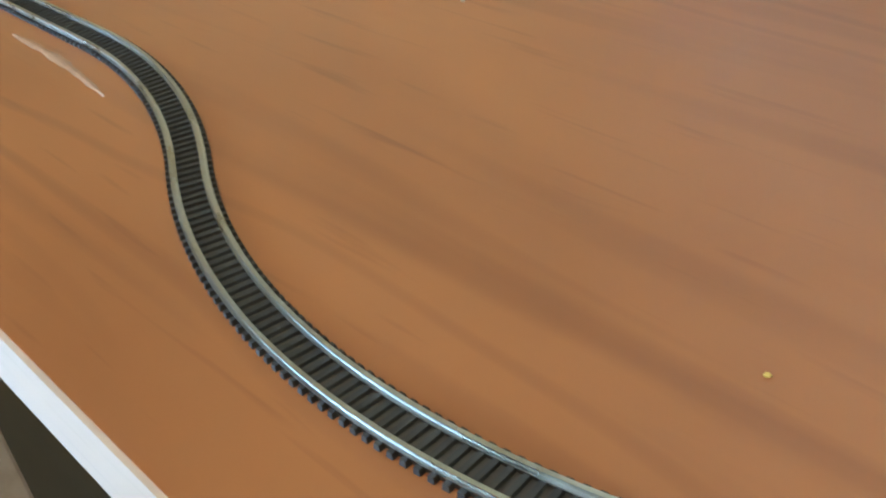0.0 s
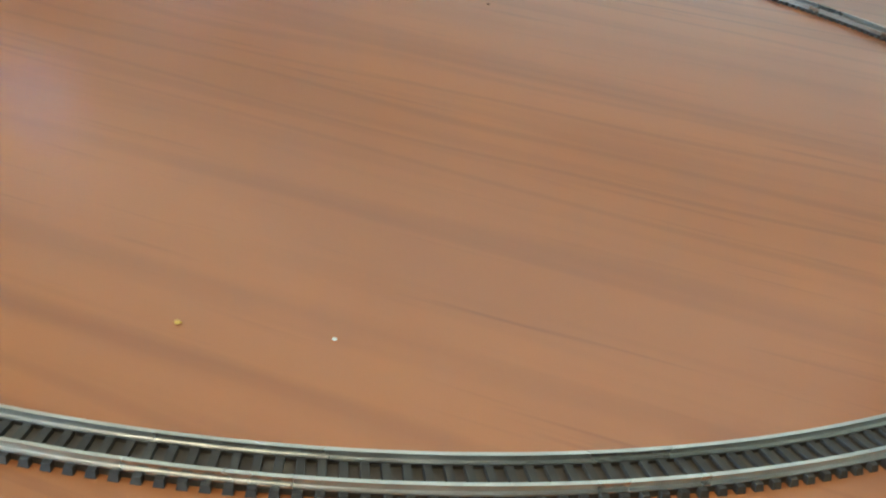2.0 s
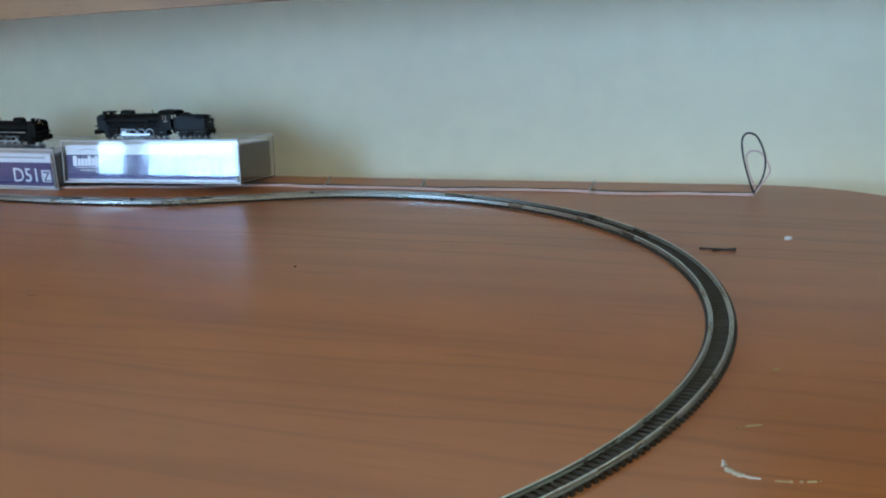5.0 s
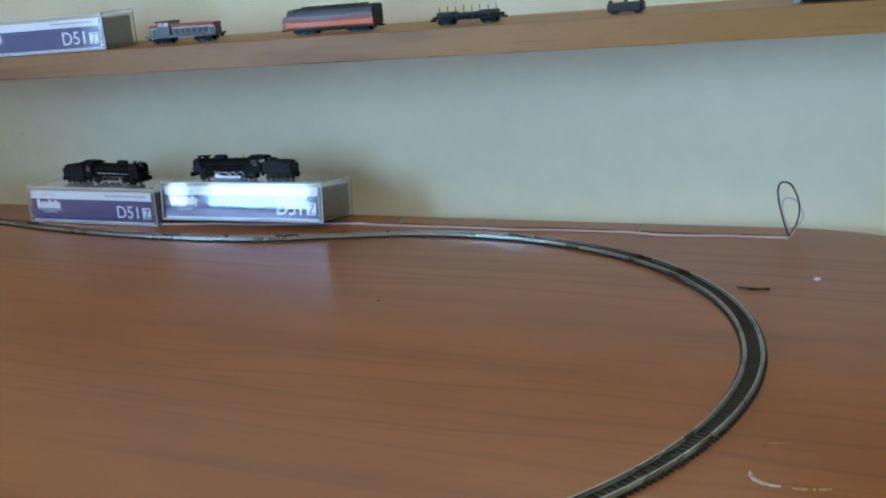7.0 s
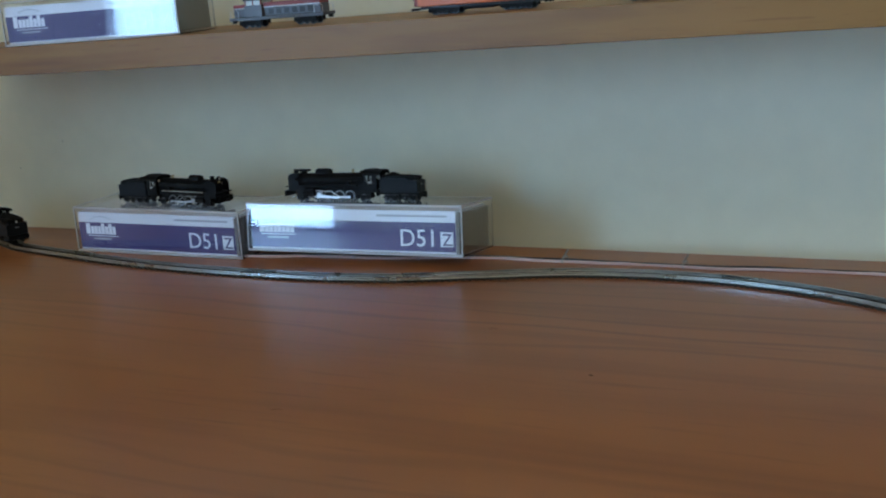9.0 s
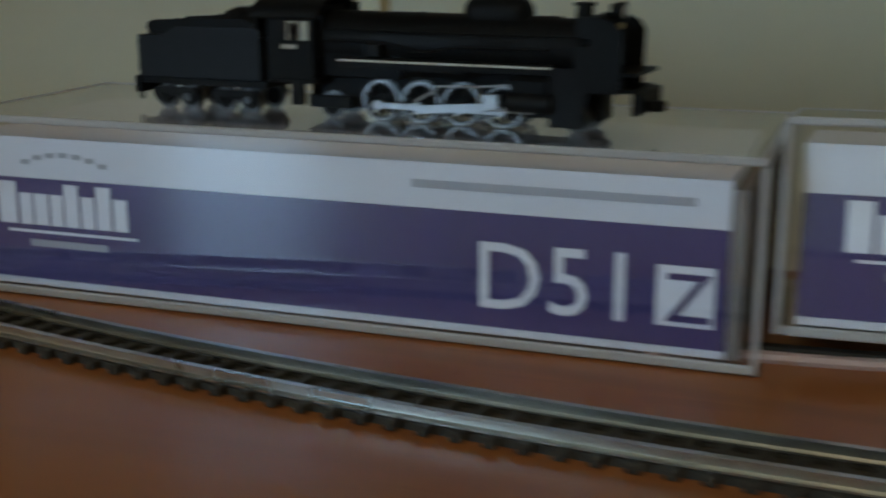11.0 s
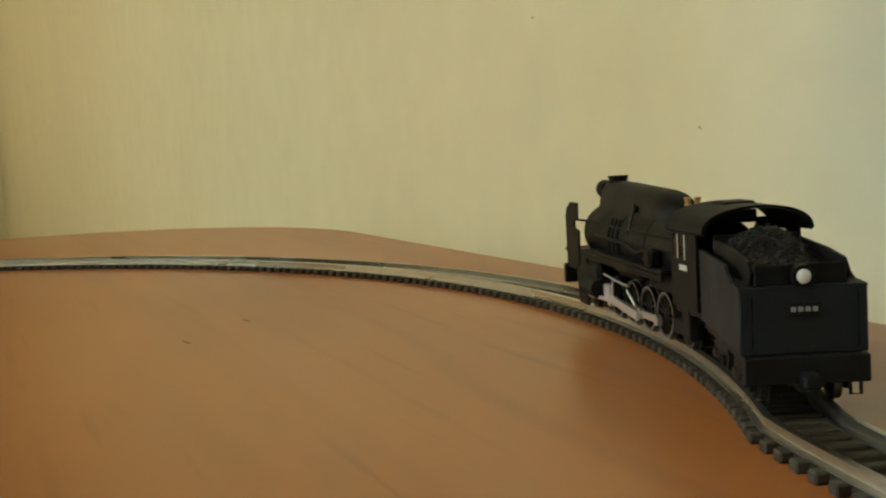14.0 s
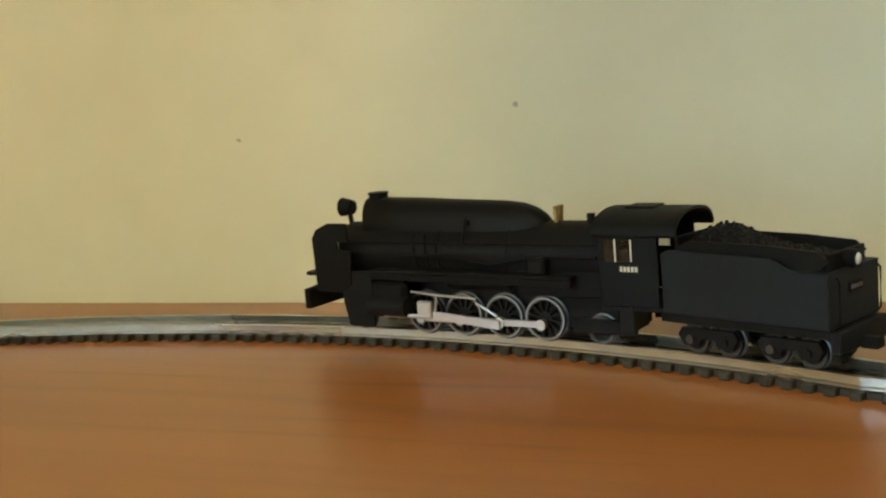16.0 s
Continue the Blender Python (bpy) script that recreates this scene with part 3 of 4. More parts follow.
        box("air_tank", -40.0, -28.0, *sorted((y * 4.0, y * 6.1)), 7.3, 9.2, bevel=0.8)
        box("air_pump", -45.5, -42.6, *sorted((y * 4.8, y * 6.6)), 9.9, 12.4, bevel=0.4)
        # cylinder with its slide bar, crosshead and rods
        cyl_ = box("cylinder", -21.5, -15.0, *sorted((y * 4.0, y * 6.6)), 2.6, 8.2, bevel=0.7)
        bm = bmesh.new()
        add_cyl(bm, Vector((-18.2, y * 6.3, 4.3)) * MM, (1, 0, 0), 1.5 * MM, 6.9 * MM, 16)
        part("cylinder_barrel", bm, FRAME, cyl_, "", True)
        box("crosshead", -25.8, -23.2, *sorted((y * 5.4, y * 6.3)), 2.7, 5.3, mat=rod, bevel=0.15, lab="bright steel crosshead")
        tube("piston_rod", [(-17.5, y * 6.7, 3.0), (-25, y * 6.0, 3.0)], 0.34, rod, lab="bright steel rod")
        bm = bmesh.new()
        add_prism(bm, [(v[0] * MM, v[1] * MM) for v in ((-24, 3.9), (-24, 2.8), (-37.2, 1.6), (-37.2, 2.9))], "y", y * 5.5 * MM, y * 5.95 * MM)
        part("main_rod", bm, rod, e, "bright steel rod")
        bm = bmesh.new()
        add_box(bm, -44.4 * MM, -22.6 * MM, min(y * 4.85, y * 5.3) * MM, max(y * 4.85, y * 5.3) * MM, 2.05 * MM, 3.05 * MM, 0.1 * MM)
        for x in (-23.2, -30.1, -37.0, -43.8):
            add_cyl(bm, Vector((x, y * 5.15, 2.55)) * MM, (0, 1, 0), 0.8 * MM, 0.7 * MM, 12)
        part("coupling_rod", bm, rod, e, "bright steel rod")
        tube("valve_rod", [(-22, y * 5.7, 6.6), (-27.5, y * 5.7, 6.2), (-33.5, y * 5.7, 6.0)], 0.18, rod)
        tube("combination_lever", [(-26.6, y * 5.8, 6.4), (-26.2, y * 5.8, 3.4)], 0.2, rod)
        tube("eccentric_rod", [(-33.5, y * 5.9, 5.4), (-37.0, y * 5.9, 3.6)], 0.2, rod)
        for x in (-23.2, -30.1, -37.0, -43.8):
            wheel(e, x, y * 3.6, 3.15, 12)
        wheel(e, -11.5, y * 3.6, 1.9)
        wheel(e, -52.6, y * 3.6, 2.0)
        box("trailing_truck", -56.5, -48.5, *sorted((y * 3.9, y * 4.7)), 1.6, 3.6, mat=FRAME)
        box("step", -58.8, -56.6, *sorted((y * 5.2, y * 6.4)), 2.0, 6.2, mat=FRAME)
        if deflectors:
            bm = bmesh.new()
            add_prism(bm, [(v[0] * MM, v[1] * MM) for v in ((-4.6, 6.2), (-4.3, 14.6), (-5.2, 16.0), (-7.6, 17.0), (-11.2, 17.0), (-11.2, 14.2), (-9.2, 14.0), (-9.2, 12.9), (-11.6, 12.6), (-11.4, 7.4), (-9.5, 6.2))],
                      "y", y * 6.2 * MM, y * 6.5 * MM)
            part("smoke_deflector", bm, BLACK, e, "upright smoke deflector plate")
            tube("deflector_stay", [(-8.5, y * 6.2, 14.2), (-9.0, y * 3.8, 13.8)], 0.18)
        bm = bmesh.new()
        add_prism(bm, [(v[0] * MM, v[1] * MM) for v in ((-9.0, 9.6), (-15.2, 9.6), (-15.2, 0.9), (-10.4, 0.9), (-9.6, 4.6))], "y", y * 6.0 * MM, y * 6.35 * MM)
        part("front_step", bm, FRAME, e)
    box("front_deck", -15.2, -2.2, -6.2, 6.2, 8.6, 9.2)
    box("buffer_beam", -2.8, -1.6, -6.4, 6.4, 3.2, 6.4)
    box("front_coupler", -1.8, 0.6, -1.0, 1.0, 3.2, 4.8, mat=FRAME, bevel=0.3)
    box("front_apron", -7.4, -2.6, -5.4, 5.4, 6.2, 6.8)
    box("chassis", -57.0, -8.0, -2.6, 2.6, 1.6, 9.4, mat=FRAME)
    box("firebox", -54.0, -40.0, -4.6, 4.6, 6.6, 12.0)
    box("ash_pan", -55.0, -45.6, -3.0, 3.0, 1.8, 7.0, mat=FRAME)
    # cab: side sheets with window openings, arched roof
    cab = thing_part("cab", e)
    for y in (-1, 1):
        ys = sorted((y * 6.45, y * 6.75))
        for b in ((-62.6, -54.2, 6.2, 12.3), (-62.6, -54.2, 15.3, 16.4), (-55.0, -54.2, 12.3, 15.3), (-57.2, -56.7, 12.3, 15.3), (-62.6, -59.0, 12.3, 15.3)):
            box("side_sheet", b[0], b[1], ys[0], ys[1], b[2], b[3], bevel=0.04, par=cab)
        for xa, xb in ((-56.7, -55.0), (-59.0, -57.2)):
            box("window_frame", xa, xa + 0.22, ys[0] - 0.03, ys[1] + 0.03, 12.3, 15.3, mat=PALE, bevel=0.0, par=cab, lab="pale window frame")
            box("window_pane", xa + 0.22, xb, ys[0] + 0.06, ys[1] - 0.06, 12.3, 15.3, mat=PANE, bevel=0.0, par=cab, lab="clear cab window glass")
        box("number_plate", -60.0, -57.0, *sorted((y * 6.74, y * 6.84)), 10.7, 11.9, mat=FRAME, bevel=0.03, par=cab, lab="black number plate")
        for k in range(5):
            box("plate_bar", -59.8 + k * 0.54, -59.42 + k * 0.54, *sorted((y * 6.8, y * 6.9)), 10.95, 11.65, mat=PALE, bevel=0.0, par=cab, lab="pale bar on the plate")
    for b in ((-54.9, -54.3, -6.45, -4.6), (-54.9, -54.3, 4.6, 6.45)):
        box("front_sheet", b[0], b[1], b[2], b[3], 6.4, 16.6, bevel=0.04, par=cab)
    box("front_sheet", -54.9, -54.3, -4.6, 4.6, 16.0, 17.6, bevel=0.04, par=cab)
    box("cab_floor", -63.0, -54.0, -6.3, 6.3, 5.4, 6.2, par=cab, mat=FRAME)
    bm = bmesh.new()
    arch = [(7.1 * math.sin(a), 15.7 + 3.2 * math.cos(a) ** 0.8) for a in [radians(-88 + 176 * k / 16) for k in range(17)]]
    under = [(y * 0.955, z - 0.35) for y, z in arch[::-1]]
    add_prism(bm, [(y * MM, z * MM) for y, z in arch + under], "x", -65.4 * MM, -53.2 * MM)
    part("cab_roof", bm, BLACK, cab, "", True)
    bm = bmesh.new()
    add_box(bm, -60.5 * MM, -56.0 * MM, -2.0 * MM, 2.0 * MM, 18.3 * MM, 19.1 * MM, 0.2 * MM)
    part("roof_vent", bm, BLACK, cab)
    # tender, turned about its drawbar
    t = thing_part("tender", e, Matrix.Translation((-0.063, 0, 0)) @ Matrix.Rotation(radians(bend), 4, "Z"))

    def tbox(name, *b, mat=TENDER, bevel=0.15, par=t, lab=""):
        return box(name, b[0] + 63, b[1] + 63, *b[2:], mat=mat, bevel=bevel, par=par, lab=lab)

    tbox("water_tank", -88.2, -64.4, -6.35, 6.35, 5.4, 12.3, lab="blue-black water tank")
    for y in (-1, 1):
        bm = bmesh.new()
        add_prism(bm, [((v[0] + 63) * MM, v[1] * MM) for v in ((-64.4, 12.0), (-64.4, 13.4), (-65.4, 14.0), (-80.6, 13.8), (-82.2, 12.9), (-84.0, 12.3), (-88.2, 12.3), (-88.2, 12.0))], "y", y * 6.0 * MM, y * 6.35 * MM)
        part("side_coping", bm, TENDER, t)
        bm = bmesh.new()
        add_prism(bm, [((v[0] + 63) * MM, v[1] * MM) for v in ((-66.0, 13.0), (-66.4, 14.4), (-68.0, 15.2), (-79.0, 15.1), (-86.0, 14.7), (-87.4, 13.6), (-86.6, 12.6), (-84.5, 12.0), (-80.0, 12.0))], "y", y * 4.6 * MM, y * 4.95 * MM)
        part("coal_board", bm, BLACK, t)
        for k, x in enumerate((-67.8, -72.8, -79.6, -84.6)):
            w = wheel(t, x + 63, y * 3.6, 2.0)
        for xa in (-74.8, -86.6):
            bm = bmesh.new()
            add_prism(bm, [((xa + u + 63) * MM, v * MM) for u, v in ((0, 2.6), (0.6, 3.6), (8.4, 3.6), (9.0, 2.6), (8.2, 1.2), (6.0, 1.2), (5.4, 2.2), (3.6, 2.2), (3.0, 1.2), (0.8, 1.2))], "y", y * 4.5 * MM, y * 5.1 * MM)
            bg = part("bogie_frame", bm, FRAME, t)
            for u in (2.0, 7.0):
                bm = bmesh.new()
                add_cyl(bm, Vector((xa + u + 63, y * 5.2, 2.1)) * MM, (0, 1, 0), 0.6 * MM, 0.7 * MM, 10)
                part("axle_box", bm, DARKSTEEL if u > 5 else FRAME, bg)
    tbox("tender_frame", -88.6, -63.6, -5.8, 5.8, 4.2, 5.4, mat=FRAME)
    tbox("rear_board", -87.4, -86.9, -4.6, 4.6, 12.0, 14.4, mat=BLACK)
    tbox("front_bulkhead", -66.2, -65.6, -4.9, 4.9, 12.0, 15.6, mat=BLACK)
    tbox("rear_beam", -89.4, -88.2, -6.2, 6.2, 2.6, 5.4, mat=FRAME)
    tbox("rear_coupler", -91.6, -89.0, -0.9, 0.9, 2.4, 3.9, mat=FRAME, bevel=0.3)
    tbox("number_plate", -88.5, -88.2, -1.6, 1.6, 9.4, 10.6, mat=FRAME, bevel=0.03, lab="black number plate")
    for k in range(4):
        tbox("plate_bar", -88.56, -88.45, -1.35 + k * 0.72, -0.85 + k * 0.72, 9.75, 10.25, mat=RIM, bevel=0.0, lab="dull grey bar on the plate")
    bm = bmesh.new()
    add_cyl(bm, Vector((-88.0 + 63, 0, 13.3)) * MM, (1, 0, 0), 1.15 * MM, 1.6 * MM, 18)
    rl = part("rear_lamp", bm, BLACK, t, "", True)
    bm = bmesh.new()
    bmesh.ops.create_uvsphere(bm, u_segments=14, v_segments=8, radius=0.78 * MM, matrix=Matrix.Translation(Vector((-88.7 + 63, 0, 13.3)) * MM) @ Matrix.Diagonal((0.5, 1, 1, 1)))
    part("lens", bm, LENS, rl, "clear lamp lens", True)
    for y in (-5.2, 5.2):
        tube("hand_rail", [(-88.6 + 63, y, 6.0), (-89.0 + 63, y, 6.4), (-89.0 + 63, y, 11.4), (-88.6 + 63, y, 11.8)], 0.14, par=t)
        tube("rear_step", [(-89.0 + 63, y, 4.6), (-89.2 + 63, y, 1.4), (-89.2 + 63, y * 0.8, 1.4), (-89.0 + 63, y * 0.8, 4.6)], 0.2, par=t)
    # heap of coal made of small lumps
    bm = bmesh.new()
    rnd = random.Random(7)
    nx, ny = 26, 14
    grid = []
    for i in range(nx + 1):
        row = []
        for j in range(ny + 1):
            x, y = -66.3 - 20.2 * i / nx, -4.5 + 9.0 * j / ny
            f = 1 - ((y / 4.7) ** 2) * 0.75
            hump = 2.5 * math.exp(-((x + 71.2) / 4.4) ** 2) + 1.3
            z = 13.0 + hump * f + rnd.uniform(-0.22, 0.3) - max(0, -80 - x) * 0.10
            row.append(bm.verts.new(Vector((x + 63 + rnd.uniform(-.15, .15), y + rnd.uniform(-.15, .15), z)) * MM))
        grid.append(row)
    for i in range(nx):
        for j in range(ny):
            bm.faces.new((grid[i][j], grid[i + 1][j], grid[i + 1][j + 1], grid[i][j + 1]))
    for _ in range(220):
        i, j = rnd.randrange(1, nx), rnd.randrange(1, ny)
        c = grid[i][j].co.copy()
        s = rnd.uniform(0.22, 0.45) * MM
        bmesh.ops.create_icosphere(bm, subdivisions=1, radius=s, matrix=Matrix.Translation(c) @ Euler((rnd.random() * 3, rnd.random() * 3, rnd.random() * 3)).to_matrix().to_4x4() @ Matrix.Diagonal((1, 0.7, 0.6, 1)))
    coal = part("coal_load", bm, COAL, t, "heap of loose black coal")
    coal["kind"] = "stuff"
    return e


def thing_part(name, parent, m=None):
    ob = new(name)
    ob.empty_display_size = 0.01
    ob.parent = parent
    if m is not None:
        ob.matrix_basis = m
    return ob


def on_circle(c, nose):
    """Pose of an engine on an end circle with its front at that angle."""
    half = math.degrees(0.0315 / RL)
    mid, k = radians(nose - half), math.cos(radians(half))
    h = mid + math.pi / 2
    r = RL * (1 + k) / 2
    return pose(c[0] + r * math.cos(mid) + 0.0315 * math.cos(h), c[1] + r * math.sin(mid) + 0.0315 * math.sin(h), SLEEPER_H + RAIL_H, 0, 0, math.degrees(h))


steam_locomotive(on_circle(CL, 86.0), "black steam locomotive model with long dome cowl on the track", True, -12.5)

# ---------------------------------------------------------------- printed boxes in clear cases
CARD = material("white_card", (0.74, 0.74, 0.76), 0.6, vary=0.03, scale=200)
PURPLE = material("purple_print", (0.052, 0.034, 0.130), 0.5, vary=0.06, scale=200)
PRINT = material("white_print", (0.80, 0.80, 0.82), 0.5, vary=0.02, scale=200)
FOAM = material("brown_grey_inner_tray", (0.20, 0.175, 0.15), 0.7, vary=0.15, scale=250)
GREY = material("grey_print", (0.38, 0.38, 0.40), 0.5, vary=0.05, scale=200)
CLEAR = glass("clear_plastic", (0.97, 0.97, 0.98), 0.03)
CLEAR.node_tree.nodes["Principled BSDF"].inputs["IOR"].default_value = 1.6


RIMPLASTIC = glass("milky_plastic_rim", (0.86, 0.84, 0.83), 0.35)
RIMPLASTIC.node_tree.nodes["Principled BSDF"].inputs["Transmission Weight"].default_value = 0.45


def lettering(name, text, size, mat, parent, at, label, thick=0.00012):
    cu = bpy.data.curves.new(name, "FONT")
    cu.body, cu.size, cu.extrude, cu.resolution_u = text, size, thick, 3
    tmp = new(name + "_tmp", cu)
    me = bpy.data.meshes.new_from_object(tmp.evaluated_get(bpy.context.evaluated_depsgraph_get()))
    bpy.data.objects.remove(tmp)
    me.materials.clear()
    me.materials.append(mat)
    ob = new(name, me)
    ob.parent, ob.matrix_basis = parent, at
    return tagged(ob, label)


def model_box(m, w, d, h, label):
    """A printed card sleeve inside a clear plastic case; origin at the front lower left corner."""
    b = thing("model_box", label, "box", m, "printed boxes of the models")

    def block(name, mat, c, lab="", bevel=0.0, par=b):
        bm = bmesh.new()
        add_box(bm, *c, bevel)
        return part(name, bm, mat, par, lab)

    g, l = 0.0013, 0.0024
    sleeve = block("card_sleeve", CARD, (l, w - 0.004, g, d - 0.002, g, h - 0.0030), "white and purple printed card")
    f = g - 0.00015
    block("purple_field", PURPLE, (l, w - 0.004, f, g + 0.0002, h * 0.09, h * 0.66), "dark purple printed field", 0, sleeve)
    # word mark as plain upright bars of its size, a rule and a small line below
    zt = h * 0.40
    widths = (0.0036, 0.0025, 0.0028, 0.0024, 0.0028, 0.0026, 0.0028, 0.0026)
    x = 0.0075
    for k, wd in enumerate(widths):
        top = zt + (0.0062 if k in (0, 4, 6) else 0.0046)
        block("mark_bar", PRINT, (x, x + wd * 0.84, f - 0.00012, f + 0.0001, zt, top), "", 0, sleeve)
        x += wd
    block("mark_rule", PRINT, (0.0088, x + 0.001, f - 0.00012, f + 0.0001, zt - 0.0012, zt - 0.0008), "", 0, sleeve)
    block("mark_line", GREY, (0.0125, x - 0.004, f - 0.00012, f + 0.0001, zt - 0.0032, zt - 0.0022), "", 0, sleeve)
    for k in range(7):
        a = radians(-24 + 8 * k)
        xc, zc = 0.0190 + 0.016 * math.sin(a), h * 0.73 + 0.040 * (math.cos(a * 0.6) - 0.965)
        block("arc_dash", GREY, (xc - 0.0007, xc + 0.0007, f - 0.00002, g + 0.0001, zc, zc + 0.0007), "", 0, sleeve)
    block("caption_line", GREY, (w * 0.62, w * 0.93, f - 0.00002, g + 0.0001, h * 0.76, h * 0.80), "", 0, sleeve)
    lettering("type_letters", "D51", 0.0126, PRINT, sleeve, pose(w - 0.0358, f - 0.0001, h * 0.19, 90), "white printed letters D51")
    zq = (w - 0.0124, w - 0.0054)
    block("scale_square", PRINT, (zq[0], zq[1], f - 0.00012, f + 0.0001, h * 0.19, h * 0.48), "white printed square", 0, sleeve)
    lettering("scale_letter", "Z", 0.0088, PURPLE, sleeve, pose(zq[0] + 0.0010, f - 0.00022, h * 0.215, 90), "purple printed letter Z")
    block("inner_tray", FOAM, (w - 0.0038, w - 0.0022, g, d - 0.002, g, h - 0.004), "brown grey inner tray")
    case = thing_part("clear_case", b)
    t = 0.0007
    for nm, c in (("case_front", (0, w, 0, t, 0, h)), ("case_back", (0, w, d - t, d, 0, h)), ("case_end", (0, t, t, d - t, 0, h)), ("case_end", (w - t, w, t, d - t, 0, h)),
                  ("case_lid", (t, w - t, t, d - t, h - t, h)), ("case_base", (t, w - t, t, d - t, 0, t))):
        o = block(nm, CLEAR, c, "clear glossy plastic", 0.0002, case)
        o.visible_shadow = False
    for c in ((0, w, -0.0002, 0.0006, h - 0.0009, h + 0.0001), (0, w, d - 0.0006, d + 0.0001, h - 0.0006, h + 0.0001), (-0.0001, 0.0008, 0, d, h - 0.0008, h + 0.0001),
              (w - 0.0008, w + 0.0001, 0, d, h - 0.0008, h + 0.0001), (-0.0001, 0.0007, -0.0002, 0.0006, 0, h - 0.0009), (w - 0.0007, w + 0.0001, -0.0002, 0.0006, 0, h - 0.0009), (0, w, -0.0002, 0.0006, 0, 0.0012)):
        block("case_rim", RIMPLASTIC, c, "milky plastic rim", 0.0002, case)
    return b


BOX_H = 0.0262
ON_CABLE = pose(-0.1213, -0.0184, 0.0043, -6.0, -0.4, 0.9)
model_box(pose(-0.2387, -0.0214, 0.0002, 0, 0, -0.64), 0.1160, 0.040, BOX_H, "purple and white card box in a clear case on the table")
model_box(ON_CABLE, 0.1275, 0.040, BOX_H, "purple and white box in a shiny case, resting on cable")
model_box(ON_SHELF @ pose(-0.2640, -0.0282, SHELF_Z1 + 0.0002, 0, 0, 3.6), 0.1165, 0.036, 0.0245, "purple and white card box in a clear case on the shelf")

steam_locomotive(pose(-0.1375, -0.0085, 0.0002 + BOX_H + 0.0001, 0, 0, -4.5) @ Matrix.Scale(0.87, 4), "black steam locomotive model on a clear box, dark and matt", False, 0.0, "locomotives on boxes")
steam_locomotive(ON_CABLE @ pose(0.0185, 0.013, BOX_H + 0.0001, 0, 0, 184) @ Matrix.Scale(0.89, 4), "black steam locomotive model with blue-black tender on a shiny box", False, 0.0, "locomotives on boxes", True, True)

# ---------------------------------------------------------------- vehicles on the shelf
RED = material("dull_red_paint", (0.24, 0.030, 0.028), 0.45, vary=0.1, scale=600)
ENGREY = material("grey_engine_paint", (0.10, 0.10, 0.108), 0.45, vary=0.1, scale=600)
ORANGE = material("orange_paint", (0.62, 0.125, 0.020), 0.4, vary=0.08, scale=600)
RUST = material("dark_red_paint", (0.22, 0.030, 0.012), 0.4, vary=0.1, scale=600)
MAROON = material("maroon_paint", (0.065, 0.022, 0.022), 0.4, vary=0.1, scale=600)
DARKROOF = material("dark_roof_paint", (0.012, 0.012, 0.0125), 0.5, vary=0.2, scale=600)
SZ = SHELF_Z1 + 0.0001


def shelf_wheels(e, xs, r=2.0):
    for x in xs:
        for y in (-3.4, 3.4):
            wheel(e, x, y, r)


def boxer(e):
    def box(name, c, mat, bevel=0.2, lab="", par=None):
        bm = bmesh.new()
        add_box(bm, *[v * MM for v in c], bevel * MM, 2)
        return part(name, bm, mat, par or e, lab)
    return box


# centre-cab diesel, red over grey
e = thing("diesel_locomotive_model", "small red and grey centre-cab diesel locomotive model on the shelf", "model locomotive", ON_SHELF @ pose(-0.0965, 0.0, SZ))
box = boxer(e)
box("frame", (-29, 29, -6, 6, 4.0, 5.6), ENGREY)
box("short_hood", (-27, -19, -4.2, 4.2, 5.6, 10.2), ENGREY, 0.5)
box("short_hood_top", (-27, -19, -4.4, 4.4, 10.2, 12.2), RED, 0.6, "dull red hood top")
box("long_hood", (-8, 27, -4.2, 4.2, 5.6, 10.2), ENGREY, 0.5)
box("long_hood_top", (-8, 27, -4.4, 4.4, 10.2, 12.6), RED, 0.6, "dull red hood top")
for k in range(6):
    for s in (-4.3, 4.2):
        box("hood_louvre", (-5 + k * 4.8, -2 + k * 4.8, s, s + 0.1, 6.6, 9.2), DARKROOF, 0.0)
cabd = box("cab", (-19, -8, -6, 6, 5.6, 11.6), ENGREY, 0.3)
box("cab_roof", (-19.6, -7.4, -6.2, 6.2, 14.0, 15.0), DARKROOF, 0.5, "", cabd)
for x in (-18.6, -13.9, -9.0):
    for y in (-5.6, 5.0):
        box("window_post", (x, x + 0.7, y, y + 0.6, 11.6, 14.0), RED, 0.05, "", cabd)
# opaque pale panes: the window reflection is put into the colour
box("cab_glazing", (-18.3, -8.6, -5.3, 5.3, 11.6, 14.0), LENS, 0.1, "pale reflecting cab windows", cabd)
for s in (-1, 1):
    box("white_stripe", (-26, 27, s * 4.45 - 0.1, s * 4.45 + 0.1, 10.0, 10.5), PRINT, 0.0, "white stripe")
    for x in (-28.4, 28.4):
        bm = bmesh.new()
        add_tube(bm, [Vector((x, s * 5.4, 5.6)) * MM, Vector((x, s * 5.4, 9.4)) * MM, Vector((x - math.copysign(5, x), s * 5.4, 9.4)) * MM, Vector((x - math.copysign(5, x), s * 5.4, 5.6)) * MM], 0.2 * MM, 6)
        part("hand_rail", bm, STEEL, e)
    for xa in (-24, 10):
        box("bogie_side", (xa, xa + 14, s * 4.2 - 0.4, s * 4.2 + 0.4, 1.4, 3.8), FRAME)
    box("coupler", (min(s * 28.6, s * 31), max(s * 28.6, s * 31), -0.8, 0.8, 2.6, 4.2), FRAME)
shelf_wheels(e, (-21, -13, 13, 21))

# streamlined diesel, orange and maroon
e = thing("streamlined_diesel_model", "orange and maroon streamlined diesel locomotive model on the shelf", "model locomotive", ON_SHELF @ pose(0.0175, 0.0, SZ))
box = boxer(e)
